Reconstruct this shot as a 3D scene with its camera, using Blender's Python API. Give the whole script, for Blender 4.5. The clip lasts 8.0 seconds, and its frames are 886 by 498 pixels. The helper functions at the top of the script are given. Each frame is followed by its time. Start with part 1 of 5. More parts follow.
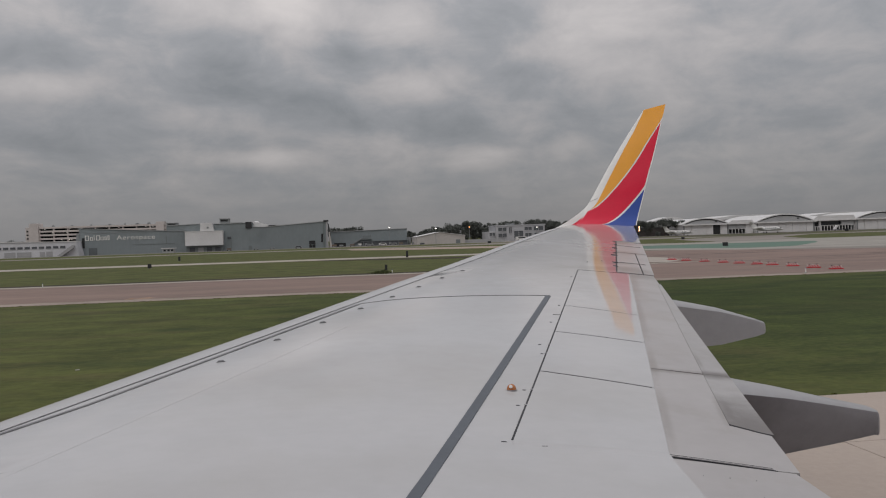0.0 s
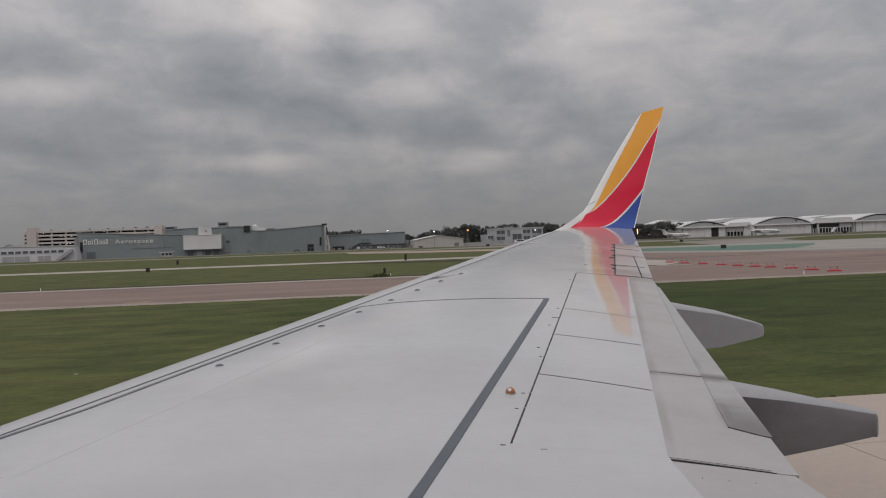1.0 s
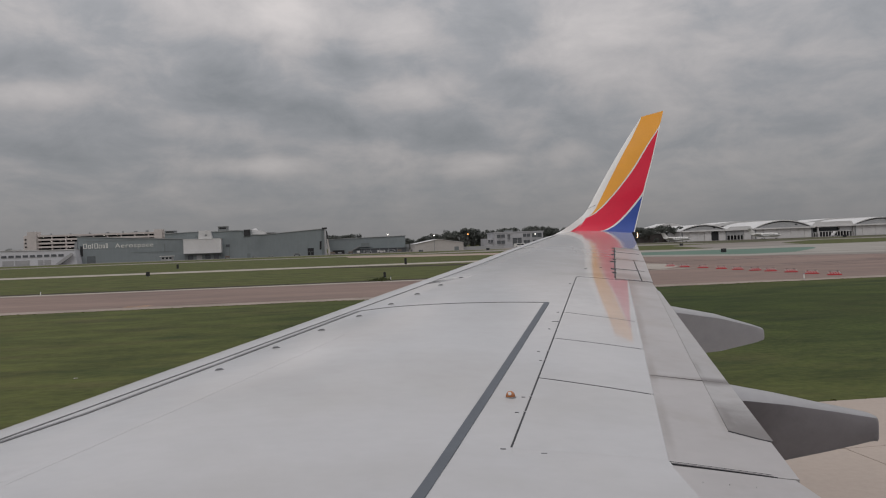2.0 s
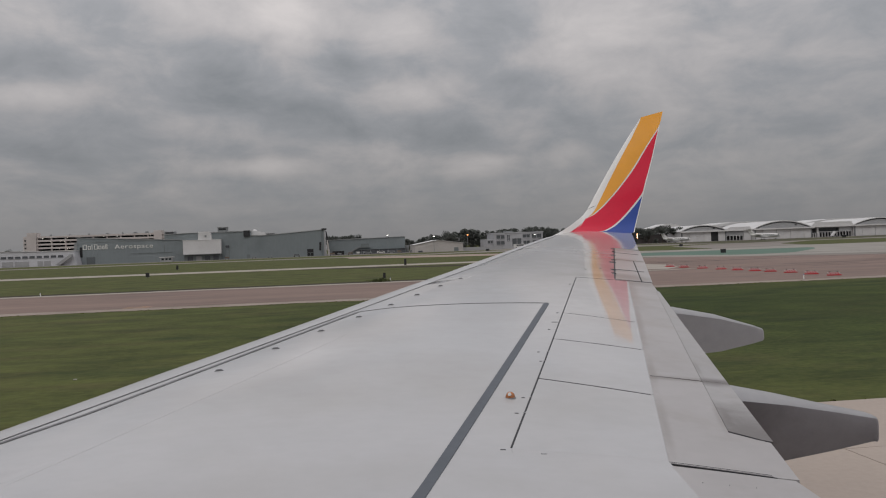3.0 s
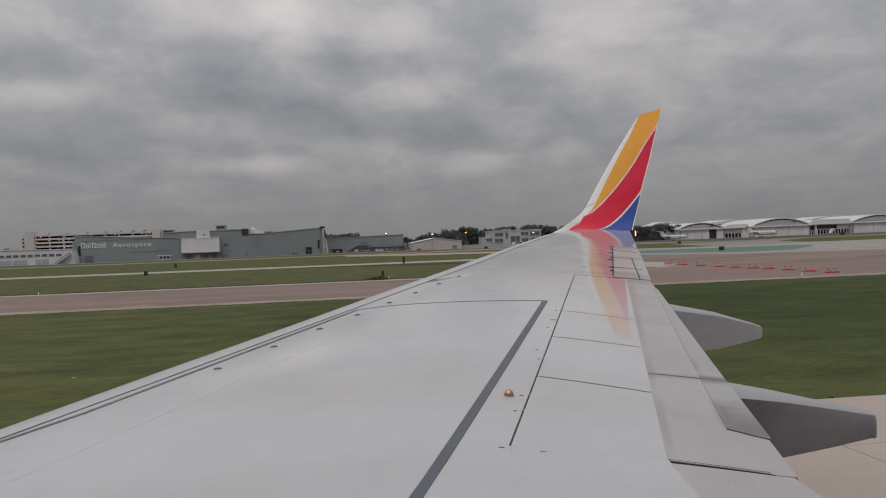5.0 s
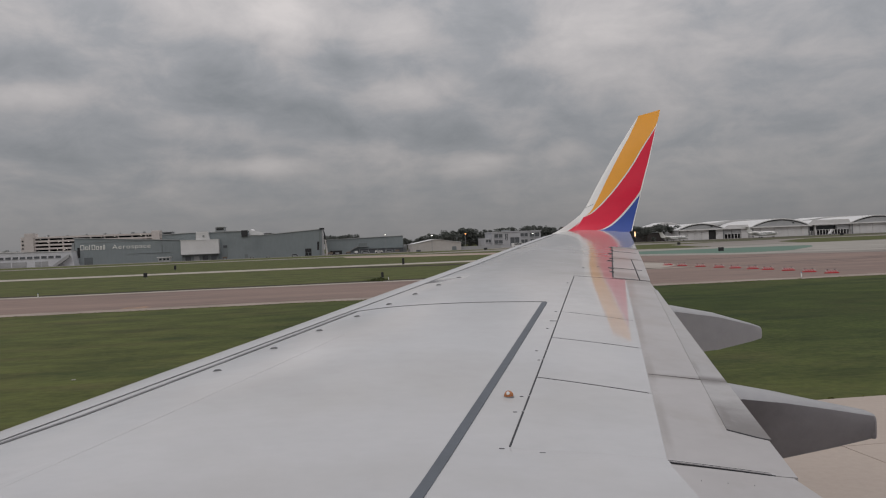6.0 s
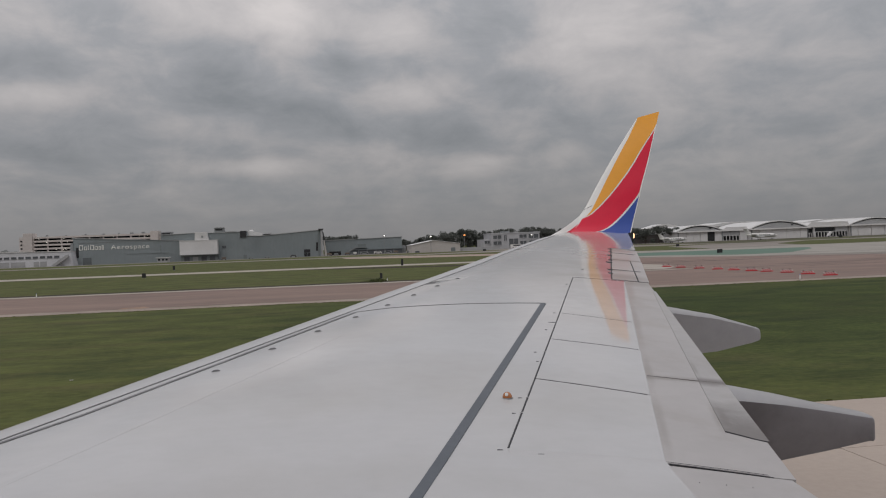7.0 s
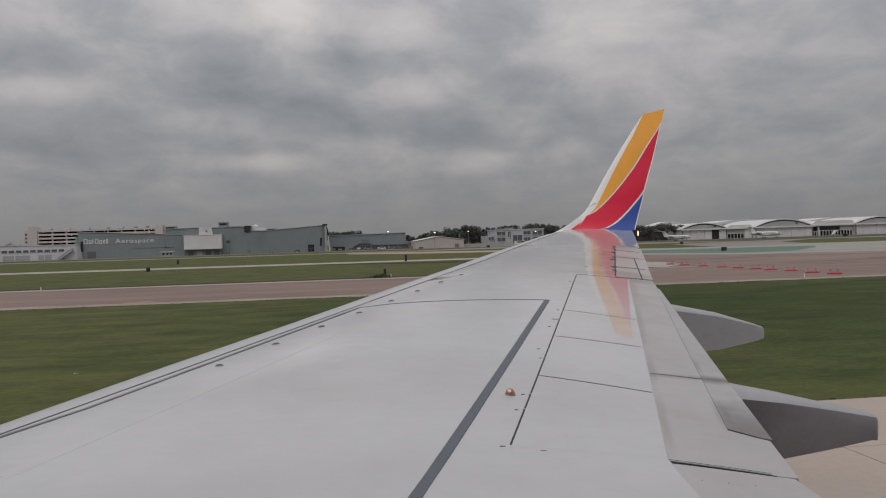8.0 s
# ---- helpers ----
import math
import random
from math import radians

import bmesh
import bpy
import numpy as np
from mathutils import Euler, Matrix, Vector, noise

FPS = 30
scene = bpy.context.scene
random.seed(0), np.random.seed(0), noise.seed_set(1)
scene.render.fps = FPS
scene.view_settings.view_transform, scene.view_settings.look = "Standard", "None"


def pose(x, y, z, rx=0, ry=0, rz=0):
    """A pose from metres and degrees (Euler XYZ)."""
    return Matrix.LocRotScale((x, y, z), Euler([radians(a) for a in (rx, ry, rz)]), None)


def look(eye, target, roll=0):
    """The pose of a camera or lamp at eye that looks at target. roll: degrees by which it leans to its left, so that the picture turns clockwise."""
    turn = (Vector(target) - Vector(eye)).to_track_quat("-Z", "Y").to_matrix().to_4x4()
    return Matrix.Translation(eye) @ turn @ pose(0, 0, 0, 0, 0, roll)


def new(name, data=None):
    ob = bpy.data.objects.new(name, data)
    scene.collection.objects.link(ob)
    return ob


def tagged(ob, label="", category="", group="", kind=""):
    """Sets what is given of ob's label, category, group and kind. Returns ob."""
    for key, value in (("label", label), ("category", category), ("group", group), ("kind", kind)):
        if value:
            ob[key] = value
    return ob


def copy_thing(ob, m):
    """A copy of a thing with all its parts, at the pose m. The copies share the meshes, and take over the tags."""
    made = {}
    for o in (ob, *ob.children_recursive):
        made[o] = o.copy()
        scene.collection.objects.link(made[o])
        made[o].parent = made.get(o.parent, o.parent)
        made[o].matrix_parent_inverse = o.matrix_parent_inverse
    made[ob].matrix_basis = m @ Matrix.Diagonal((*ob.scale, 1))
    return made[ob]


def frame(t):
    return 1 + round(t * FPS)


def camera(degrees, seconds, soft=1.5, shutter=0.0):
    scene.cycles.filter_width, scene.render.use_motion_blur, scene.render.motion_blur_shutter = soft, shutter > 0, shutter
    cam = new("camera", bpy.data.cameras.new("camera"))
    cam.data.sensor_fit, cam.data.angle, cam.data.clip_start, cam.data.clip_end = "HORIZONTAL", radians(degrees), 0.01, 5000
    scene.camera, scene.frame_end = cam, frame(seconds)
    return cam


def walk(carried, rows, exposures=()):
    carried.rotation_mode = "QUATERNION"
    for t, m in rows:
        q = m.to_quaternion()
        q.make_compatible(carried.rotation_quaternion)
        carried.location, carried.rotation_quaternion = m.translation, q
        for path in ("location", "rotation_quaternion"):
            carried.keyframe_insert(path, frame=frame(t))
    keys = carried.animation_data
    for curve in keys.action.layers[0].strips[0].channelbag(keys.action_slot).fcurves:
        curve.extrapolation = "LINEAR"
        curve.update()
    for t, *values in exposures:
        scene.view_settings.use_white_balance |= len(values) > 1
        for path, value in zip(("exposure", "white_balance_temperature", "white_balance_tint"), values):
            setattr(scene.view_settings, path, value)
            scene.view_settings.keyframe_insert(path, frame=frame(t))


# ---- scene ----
# World: x towards the tail of the aircraft, y outward from its starboard side, z up from the ground.
EYE = 3.8
cam = camera(56.14, 8.0, soft=1.1)
walk(cam, [
    (0.0, pose(0, 0, EYE, 89.179, 1.860, -7.645)),
    (0.5, pose(0, 0, EYE, 89.278, 1.868, -7.623)),
    (1.0, pose(0, 0, EYE, 89.395, 2.002, -7.755)),
    (1.5, pose(0, 0, EYE, 89.560, 2.002, -7.741)),
    (3.0, pose(0, 0, EYE, 89.714, 2.070, -7.773)),
    (3.5, pose(0, 0, EYE, 89.571, 2.107, -7.645)),
    (4.0, pose(0, 0, EYE, 89.394, 2.083, -7.603)),
    (4.5, pose(0, 0, EYE, 89.508, 2.065, -7.813)),
    (6.0, pose(0, 0, EYE, 89.652, 2.266, -7.914)),
    (6.5, pose(0, 0, EYE, 89.787, 2.279, -7.982)),
    (7.0, pose(0, 0, EYE, 89.724, 2.118, -7.990)),
    (7.5, pose(0, 0, EYE, 89.641, 1.758, -7.757)),
    (8.0, pose(0, 0, EYE, 89.464, 1.737, -7.724)),
])

# ---------------------------------------------------------------- sky and sun
SUN_EL, SUN_ROT = radians(48), radians(200)
world = bpy.data.worlds.new("overcast_sky")
scene.world = world
world.use_nodes = True
wn, wl = world.node_tree.nodes, world.node_tree.links
wn.clear()


def wnode(kind, **values):
    n = wn.new(kind)
    for k, v in values.items():
        n.inputs[k].default_value = v
    return n


def wmath(op, a, b=None, c=None):
    n = wn.new("ShaderNodeMath")
    n.operation = op
    for i, v in enumerate((a, b, c)):
        if v is None:
            continue
        if isinstance(v, (int, float)):
            n.inputs[i].default_value = v
        else:
            wl.new(v, n.inputs[i])
    return n.outputs[0]


coord = wn.new("ShaderNodeTexCoord")
split = wn.new("ShaderNodeSeparateXYZ")
wl.new(coord.outputs["Generated"], split.inputs[0])
up = wmath("MAXIMUM", split.outputs["Z"], 0.0)
# the cloud deck as a flat layer that shortens towards the horizon
lift = wmath("ADD", up, 0.13)
layer = wn.new("ShaderNodeCombineXYZ")
wl.new(wmath("DIVIDE", split.outputs["X"], lift), layer.inputs[0])
wl.new(wmath("DIVIDE", split.outputs["Y"], lift), layer.inputs[1])
layer.inputs[2].default_value = 3.7


billow = wn.new("ShaderNodeMapping")
billow.inputs["Scale"].default_value = (1.0, 1.0, 1.9)
wl.new(coord.outputs["Generated"], billow.inputs[0])


def cloud_noise(space, scale, detail, rough, warp, z, amount):
    shift = wn.new("ShaderNodeVectorMath")
    shift.operation = "ADD"
    wl.new(space.outputs[0], shift.inputs[0])
    shift.inputs[1].default_value = (1.3 * z, -0.7 * z, z)
    n = wnode("ShaderNodeTexNoise", Scale=scale, Detail=detail, Roughness=rough, Distortion=warp)
    wl.new(shift.outputs[0], n.inputs["Vector"])
    return wmath("MULTIPLY", wmath("SUBTRACT", n.outputs["Fac"], 0.5), amount)


curl = wnode("ShaderNodeTexNoise", Scale=9.0, Detail=4.0, Roughness=0.55)
wl.new(coord.outputs["Generated"], curl.inputs["Vector"])
ragged = wn.new("ShaderNodeVectorMath")
ragged.operation = "MULTIPLY_ADD"
wl.new(curl.outputs["Color"], ragged.inputs[0])
ragged.inputs[1].default_value = (0.07, 0.07, 0.026)
wl.new(coord.outputs["Generated"], ragged.inputs[2])


def swell(azimuth, elevation, wide, high, weight):
    """One thin (bright) or heavy (dark) stretch of the cloud deck, in degrees, with a ragged outline."""
    a, e = radians(azimuth), radians(elevation)
    m = wn.new("ShaderNodeMapping")
    m.vector_type = "TEXTURE"
    m.inputs["Location"].default_value = (math.sin(a) * math.cos(e) + 0.035, math.cos(a) * math.cos(e) + 0.035, math.sin(e) + 0.013)
    m.inputs["Rotation"].default_value = (0, 0, -a)
    m.inputs["Scale"].default_value = (radians(wide) * 1.35, 0.5, radians(high) * 1.35)
    wl.new(ragged.outputs[0], m.inputs[0])
    ln = wn.new("ShaderNodeVectorMath")
    ln.operation = "LENGTH"
    wl.new(m.outputs[0], ln.inputs[0])
    r = wn.new("ShaderNodeMapRange")
    r.interpolation_type = "SMOOTHSTEP"
    r.inputs["From Min"].default_value, r.inputs["From Max"].default_value = 0.0, 1.0
    r.inputs["To Min"].default_value, r.inputs["To Max"].default_value = weight, 0.0
    wl.new(ln.outputs["Value"], r.inputs["Value"])
    return r.outputs[0]


cover = wmath("ADD", cloud_noise(layer, 2.4, 4.0, 0.5, 0.0, 4.6, 0.28), cloud_noise(billow, 10.5, 7.0, 0.60, 0.30, 6.4, 0.85))
THIN = [(-2.2, 15.4, 3.5, 3.0, 0.42), (5.2, 13.9, 4.1, 2.2, 0.16), (-7.5, 16.0, 5.4, 1.8, 0.20), (7.1, 10.4, 3.3, 1.3, 0.38), (-17.6, 10.1, 5.6, 1.1, 0.18), (-4.6, 5.6, 4.4, 0.8, 0.36), (10.2, 5.2, 3.0, 1.0, 0.36), (17.9, 13.1, 4.4, 4.1, 0.24), (22.7, 11.3, 5.9, 4.4, 0.14), (16.6, 6.0, 2.6, 0.9, 0.18), (1.9, 6.4, 3.3, 1.0, 0.16)]
HEAVY = [(-18.4, 11.9, 6.3, 1.9, -0.12), (-6.6, 11.2, 5.6, 3.0, -0.15), (1.3, 12.2, 4.1, 1.7, -0.24), (-1.3, 9.2, 4.8, 1.5, -0.24), (-15.5, 8.6, 5.0, 1.2, -0.10), (11.9, 14.6, 4.1, 2.6, -0.16), (12.1, 10.7, 4.4, 1.9, -0.21), (4.6, 8.0, 7.4, 1.1, -0.14), (-12.8, 7.2, 8.1, 1.5, -0.11), (30.7, 12.2, 10.4, 3.0, -0.08)]
for s in THIN + HEAVY:
    cover = wmath("ADD", cover, swell(*s))
# towards the horizon the far layer melts into an even grey
near = wmath("MULTIPLY_ADD", wmath("MINIMUM", wmath("MULTIPLY", up, 10.0), 1.0), 0.72, 0.28)
cover = wmath("MULTIPLY_ADD", cover, near, 0.5)
ramp = wn.new("ShaderNodeValToRGB")
els = ramp.color_ramp.elements
els[0].position, els[0].color = 0.15, (0.655, 0.683, 0.725, 1)
els[1].position, els[1].color = 1.0, (1.56, 1.47, 1.45, 1)
for at, c in ((0.42, (0.882, 0.893, 0.938, 1)), (0.62, (1.145, 1.103, 1.115, 1))):
    els.new(at).color = c
wl.new(cover, ramp.inputs[0])
# an overcast dome is about three times brighter overhead
dome = wmath("MULTIPLY_ADD", up, 0.73, 0.206)
dome_mul = wn.new("ShaderNodeVectorMath")
dome_mul.operation = "SCALE"
wl.new(ramp.outputs[0], dome_mul.inputs[0])
wl.new(dome, dome_mul.inputs["Scale"])
sky = wn.new("ShaderNodeTexSky")
sky.sky_type = "NISHITA"
sky.sun_disc = False
sky.sun_elevation, sky.sun_rotation = SUN_EL, SUN_ROT
clear_bg = wnode("ShaderNodeBackground", Strength=0.003)
wl.new(sky.outputs[0], clear_bg.inputs[0])
cloud_bg = wnode("ShaderNodeBackground", Strength=1.0)
wl.new(dome_mul.outputs[0], cloud_bg.inputs[0])
both = wn.new("ShaderNodeAddShader")
wl.new(clear_bg.outputs[0], both.inputs[0])
wl.new(cloud_bg.outputs[0], both.inputs[1])
wout = wn.new("ShaderNodeOutputWorld")
wl.new(both.outputs[0], wout.inputs[0])

sun = new("sun", bpy.data.lights.new("sun", "SUN"))
sun.data.energy, sun.data.angle, sun.data.color = 0.5, radians(25), (1.0, 0.96, 0.9)
sun.matrix_world = look((0, 0, 60), Vector((0, 0, 60)) - 50 * Vector((math.sin(SUN_ROT) * math.cos(SUN_EL), math.cos(SUN_ROT) * math.cos(SUN_EL), math.sin(SUN_EL))))
scene.view_settings.exposure = 0.0


# ---------------------------------------------------------------- materials
def surface(name, color, rough=0.6, metal=0.0, vary=0.12, scale=1.0, stretch=(1, 1, 1), bump=0.0, fine=8.0, spec=0.5, tint=None, ribs=None, island=False, rand=0.0):
    """Painted or mineral surface: a base colour, broad stains and fine grain, relief from the grain."""
    m = bpy.data.materials.new(name)
    m.use_nodes = True
    nt = m.node_tree
    b = nt.nodes["Principled BSDF"]
    mp = nt.nodes.new("ShaderNodeMapping")
    mp.inputs["Scale"].default_value = stretch
    geo = nt.nodes.new("ShaderNodeNewGeometry")
    nt.links.new(geo.outputs["Position"], mp.inputs[0])
    n1 = nt.nodes.new("ShaderNodeTexNoise")
    n1.inputs["Scale"].default_value, n1.inputs["Detail"].default_value = scale, 4
    n2 = nt.nodes.new("ShaderNodeTexNoise")
    n2.inputs["Scale"].default_value, n2.inputs["Detail"].default_value = scale * fine, 6
    n2.inputs["Roughness"].default_value = 0.65
    nt.links.new(mp.outputs[0], n1.inputs["Vector"])
    nt.links.new(mp.outputs[0], n2.inputs["Vector"])
    add = nt.nodes.new("ShaderNodeMath")
    add.operation = "MULTIPLY_ADD"
    nt.links.new(n2.outputs["Fac"], add.inputs[0])
    add.inputs[1].default_value = 0.45
    half = nt.nodes.new("ShaderNodeMath")
    half.operation = "MULTIPLY"
    nt.links.new(n1.outputs["Fac"], half.inputs[0])
    half.inputs[1].default_value = 0.55
    nt.links.new(half.outputs[0], add.inputs[2])
    ramp = nt.nodes.new("ShaderNodeValToRGB")
    lo = tuple(c * (1 - vary * 1.6) for c in color)
    hi = tuple(min(1, c * (1 + vary * 1.6)) for c in color)
    if tint:
        hi = tint
    ramp.color_ramp.elements[0].position, ramp.color_ramp.elements[0].color = 0.30, (*lo, 1)
    ramp.color_ramp.elements[1].position, ramp.color_ramp.elements[1].color = 0.70, (*hi, 1)
    nt.links.new(add.outputs[0], ramp.inputs[0])
    out = ramp.outputs[0]
    if rand:
        oi = nt.nodes.new("ShaderNodeObjectInfo")
        hsv = nt.nodes.new("ShaderNodeHueSaturation")
        mr = nt.nodes.new("ShaderNodeMapRange")
        mr.inputs["To Min"].default_value, mr.inputs["To Max"].default_value = 1 - rand, 1 + rand
        nt.links.new((geo.outputs["Random Per Island"] if island else oi.outputs["Random"]), mr.inputs["Value"])
        nt.links.new(mr.outputs[0], hsv.inputs["Value"])
        nt.links.new(out, hsv.inputs["Color"])
        out = hsv.outputs[0]
    nt.links.new(out, b.inputs["Base Color"])
    b.inputs["Roughness"].default_value, b.inputs["Metallic"].default_value = rough, metal
    b.inputs["Specular IOR Level"].default_value = spec
    if bump or ribs:
        bp = nt.nodes.new("ShaderNodeBump")
        bp.inputs["Strength"].default_value, bp.inputs["Distance"].default_value = 1.0, bump or 0.04
        if ribs:
            wv = nt.nodes.new("ShaderNodeTexWave")
            wv.inputs["Scale"].default_value = ribs
            wv.bands_direction = "X"
            nt.links.new(geo.outputs["Position"], wv.inputs["Vector"])
            nt.links.new(wv.outputs["Fac"], bp.inputs["Height"])
        else:
            nt.links.new(n2.outputs["Fac"], bp.inputs["Height"])
        nt.links.new(bp.outputs[0], b.inputs["Normal"])
    return m


def lamp_glow(name, color, strength):
    m = bpy.data.materials.new(name)
    m.use_nodes = True
    b = m.node_tree.nodes["Principled BSDF"]
    b.inputs["Base Color"].default_value = (*color, 1)
    b.inputs["Emission Color"].default_value = (*color, 1)
    b.inputs["Emission Strength"].default_value = strength
    return m


def glazing(name, color=(0.03, 0.035, 0.04), rough=0.08):
    m = bpy.data.materials.new(name)
    m.use_nodes = True
    b = m.node_tree.nodes["Principled BSDF"]
    b.inputs["Base Color"].default_value = (*color, 1)
    b.inputs["Roughness"].default_value = rough
    b.inputs["IOR"].default_value = 1.5
    return m


WING = surface("wing_paint", (0.500, 0.495, 0.502), 0.045, vary=0.03, scale=0.9, fine=14, stretch=(0.7, 1, 1), spec=0.09)
FLAPP = surface("flap_paint", (0.390, 0.370, 0.367), 0.36, vary=0.06, scale=1.6, stretch=(1, 1, 1), fine=5)
# darker flap paint: soot, plus painted shade of the aft flap curling down
SOOTSHADE = surface("sooty_shaded_flap_paint", (0.365, 0.352, 0.35), 0.42, vary=0.07, scale=1.6, fine=5)
SLAT = surface("slat_paint", (0.50, 0.495, 0.50), 0.25, vary=0.04, scale=1.5)
BELLY = surface("belly_blue", (0.02, 0.03, 0.16), 0.3, vary=0.05, scale=1)
FAIR = surface("fairing_paint", (0.315, 0.31, 0.318), 0.38, vary=0.06, scale=1.5)
# darker copy of the fairing paint, with the sides' shade put into its colour
FAIRD = surface("shaded_fairing_paint", (0.255, 0.243, 0.250), 0.42, vary=0.10, scale=2.2, fine=6)
WALK = surface("walkway_grey", (0.092, 0.104, 0.122), 0.6, vary=0.08, scale=3)
SEAM = surface("sealant_dark", (0.030, 0.030, 0.034), 0.7, vary=0.2, scale=5)
SEAML = surface("sealant_grey", (0.16, 0.16, 0.165), 0.6, vary=0.2, scale=5)
WHITE = surface("winglet_white", (0.74, 0.73, 0.71), 0.3, vary=0.04, scale=2)
ORANGE = surface("livery_orange", (0.78, 0.335, 0.022), 0.28, vary=0.03, scale=3)
RED = surface("livery_red", (0.64, 0.006, 0.040), 0.32, vary=0.04, scale=3, spec=0.35)
BLUE = surface("livery_blue", (0.028, 0.068, 0.31), 0.32, vary=0.04, scale=3, spec=0.35)
AMBER = surface("amber_glass", (0.42, 0.16, 0.06), 0.15, vary=0.05, scale=20)
GLOW = lamp_glow("position_lamp", (1.0, 0.62, 0.35), 2.5)
FLOOD = lamp_glow("flood_lamp", (1.0, 0.95, 0.85), 2.2)
SODIUM = lamp_glow("sodium_lamp", (1.0, 0.35, 0.08), 3.0)

GRASS = surface("mown_grass", (0.070, 0.086, 0.026), 0.9, vary=0.30, scale=0.42, stretch=(0.75, 1.0, 1), fine=7, bump=0.03, spec=0.15, tint=(0.125, 0.135, 0.040))


def worn_patches(m, color, scale, low, high, strength, stretch=(1, 1, 1)):
    """Mixes a second colour into a surface's base colour in uneven patches."""
    nt = m.node_tree
    base = nt.nodes["Principled BSDF"].inputs["Base Color"]
    was = base.links[0].from_socket
    geo = nt.nodes.new("ShaderNodeNewGeometry")
    n = nt.nodes.new("ShaderNodeTexNoise")
    n.inputs["Scale"].default_value, n.inputs["Detail"].default_value, n.inputs["Roughness"].default_value = scale, 5, 0.6
    mp = nt.nodes.new("ShaderNodeMapping")
    mp.inputs["Scale"].default_value = stretch
    nt.links.new(geo.outputs["Position"], mp.inputs[0])
    nt.links.new(mp.outputs[0], n.inputs["Vector"])
    mr = nt.nodes.new("ShaderNodeMapRange")
    mr.inputs["From Min"].default_value, mr.inputs["From Max"].default_value, mr.inputs["To Max"].default_value = low, high, strength
    nt.links.new(n.outputs["Fac"], mr.inputs["Value"])
    mix = nt.nodes.new("ShaderNodeMixRGB")
    mix.inputs[2].default_value = (*color, 1)
    nt.links.new(mr.outputs[0], mix.inputs[0])
    nt.links.new(was, mix.inputs[1])
    nt.links.new(mix.outputs[0], base)


def smudge(m, color, spots, strength, turn=0.0, blend="MIX"):
    """Grime round hinges and joints, and painted shade, in spots of ragged outline: spots are (x, y, reach along x,
    reach along y).
    """
    nt = m.node_tree
    base = nt.nodes["Principled BSDF"].inputs["Base Color"]
    geo = nt.nodes.new("ShaderNodeNewGeometry")
    n = nt.nodes.new("ShaderNodeTexNoise")
    n.inputs["Scale"].default_value, n.inputs["Detail"].default_value, n.inputs["Roughness"].default_value = 5.0, 5, 0.65
    nt.links.new(geo.outputs["Position"], n.inputs["Vector"])
    for x, y, rx, ry in spots:
        was = base.links[0].from_socket
        mp = nt.nodes.new("ShaderNodeMapping")
        mp.vector_type = "TEXTURE"
        mp.inputs["Location"].default_value = (x, y, 3.0)
        mp.inputs["Rotation"].default_value = (0, 0, turn)
        mp.inputs["Scale"].default_value = (rx, ry, 400.0)
        nt.links.new(geo.outputs["Position"], mp.inputs[0])
        ln = nt.nodes.new("ShaderNodeVectorMath")
        ln.operation = "LENGTH"
        nt.links.new(mp.outputs[0], ln.inputs[0])
        ad = nt.nodes.new("ShaderNodeMath")
        ad.operation = "MULTIPLY_ADD"
        nt.links.new(n.outputs["Fac"], ad.inputs[0])
        ad.inputs[1].default_value = 1.2
        nt.links.new(ln.outputs["Value"], ad.inputs[2])
        mr = nt.nodes.new("ShaderNodeMapRange")
        mr.interpolation_type = "SMOOTHSTEP"
        mr.inputs["From Min"].default_value, mr.inputs["From Max"].default_value = 0.75, 2.0
        mr.inputs["To Min"].default_value, mr.inputs["To Max"].default_value = strength, 0.0
        nt.links.new(ad.outputs[0], mr.inputs["Value"])
        mix = nt.nodes.new("ShaderNodeMixRGB")
        mix.blend_type = blend
        mix.inputs[2].default_value = (*color, 1)
        nt.links.new(mr.outputs[0], mix.inputs[0])
        nt.links.new(was, mix.inputs[1])
        nt.links.new(mix.outputs[0], base)


worn_patches(WING, (0.37, 0.35, 0.325), 0.55, 0.46, 0.80, 0.55)
# aileron grime; the wide spots, milder ones included, also paint the tip's shading
smudge(WING, (0.255, 0.235, 0.215), [(2.75, 8.5, 0.5, 0.2), (3.0, 9.3, 0.3, 0.5), (3.4, 10.4, 0.3, 0.7), (2.2, 10.2, 1.3, 1.5), (3.6, 12.2, 1.3, 1.7), (4.4, 13.8, 1.0, 1.5)], 0.62)
smudge(WING, (0.385, 0.37, 0.36), [(2.3, 8.6, 1.5, 1.9), (3.6, 11.4, 1.6, 2.4), (4.6, 14.2, 1.3, 1.6)], 0.55)
# the outer panels are duller, chalked and dirty
pos = WING.node_tree.nodes.new("ShaderNodeNewGeometry")
sep = WING.node_tree.nodes.new("ShaderNodeSeparateXYZ")
dull = WING.node_tree.nodes.new("ShaderNodeMapRange")
dull.interpolation_type = "SMOOTHSTEP"
dull.inputs["From Min"].default_value, dull.inputs["From Max"].default_value = 7.6, 10.2
dull.inputs["To Min"].default_value, dull.inputs["To Max"].default_value = 0.045, 0.085
WING.node_tree.links.new(pos.outputs["Position"], sep.inputs[0])
WING.node_tree.links.new(sep.outputs["Y"], dull.inputs["Value"])
WING.node_tree.links.new(dull.outputs[0], WING.node_tree.nodes["Principled BSDF"].inputs["Roughness"])
worn_patches(FLAPP, (0.27, 0.235, 0.205), 2.6, 0.52, 0.80, 0.5)
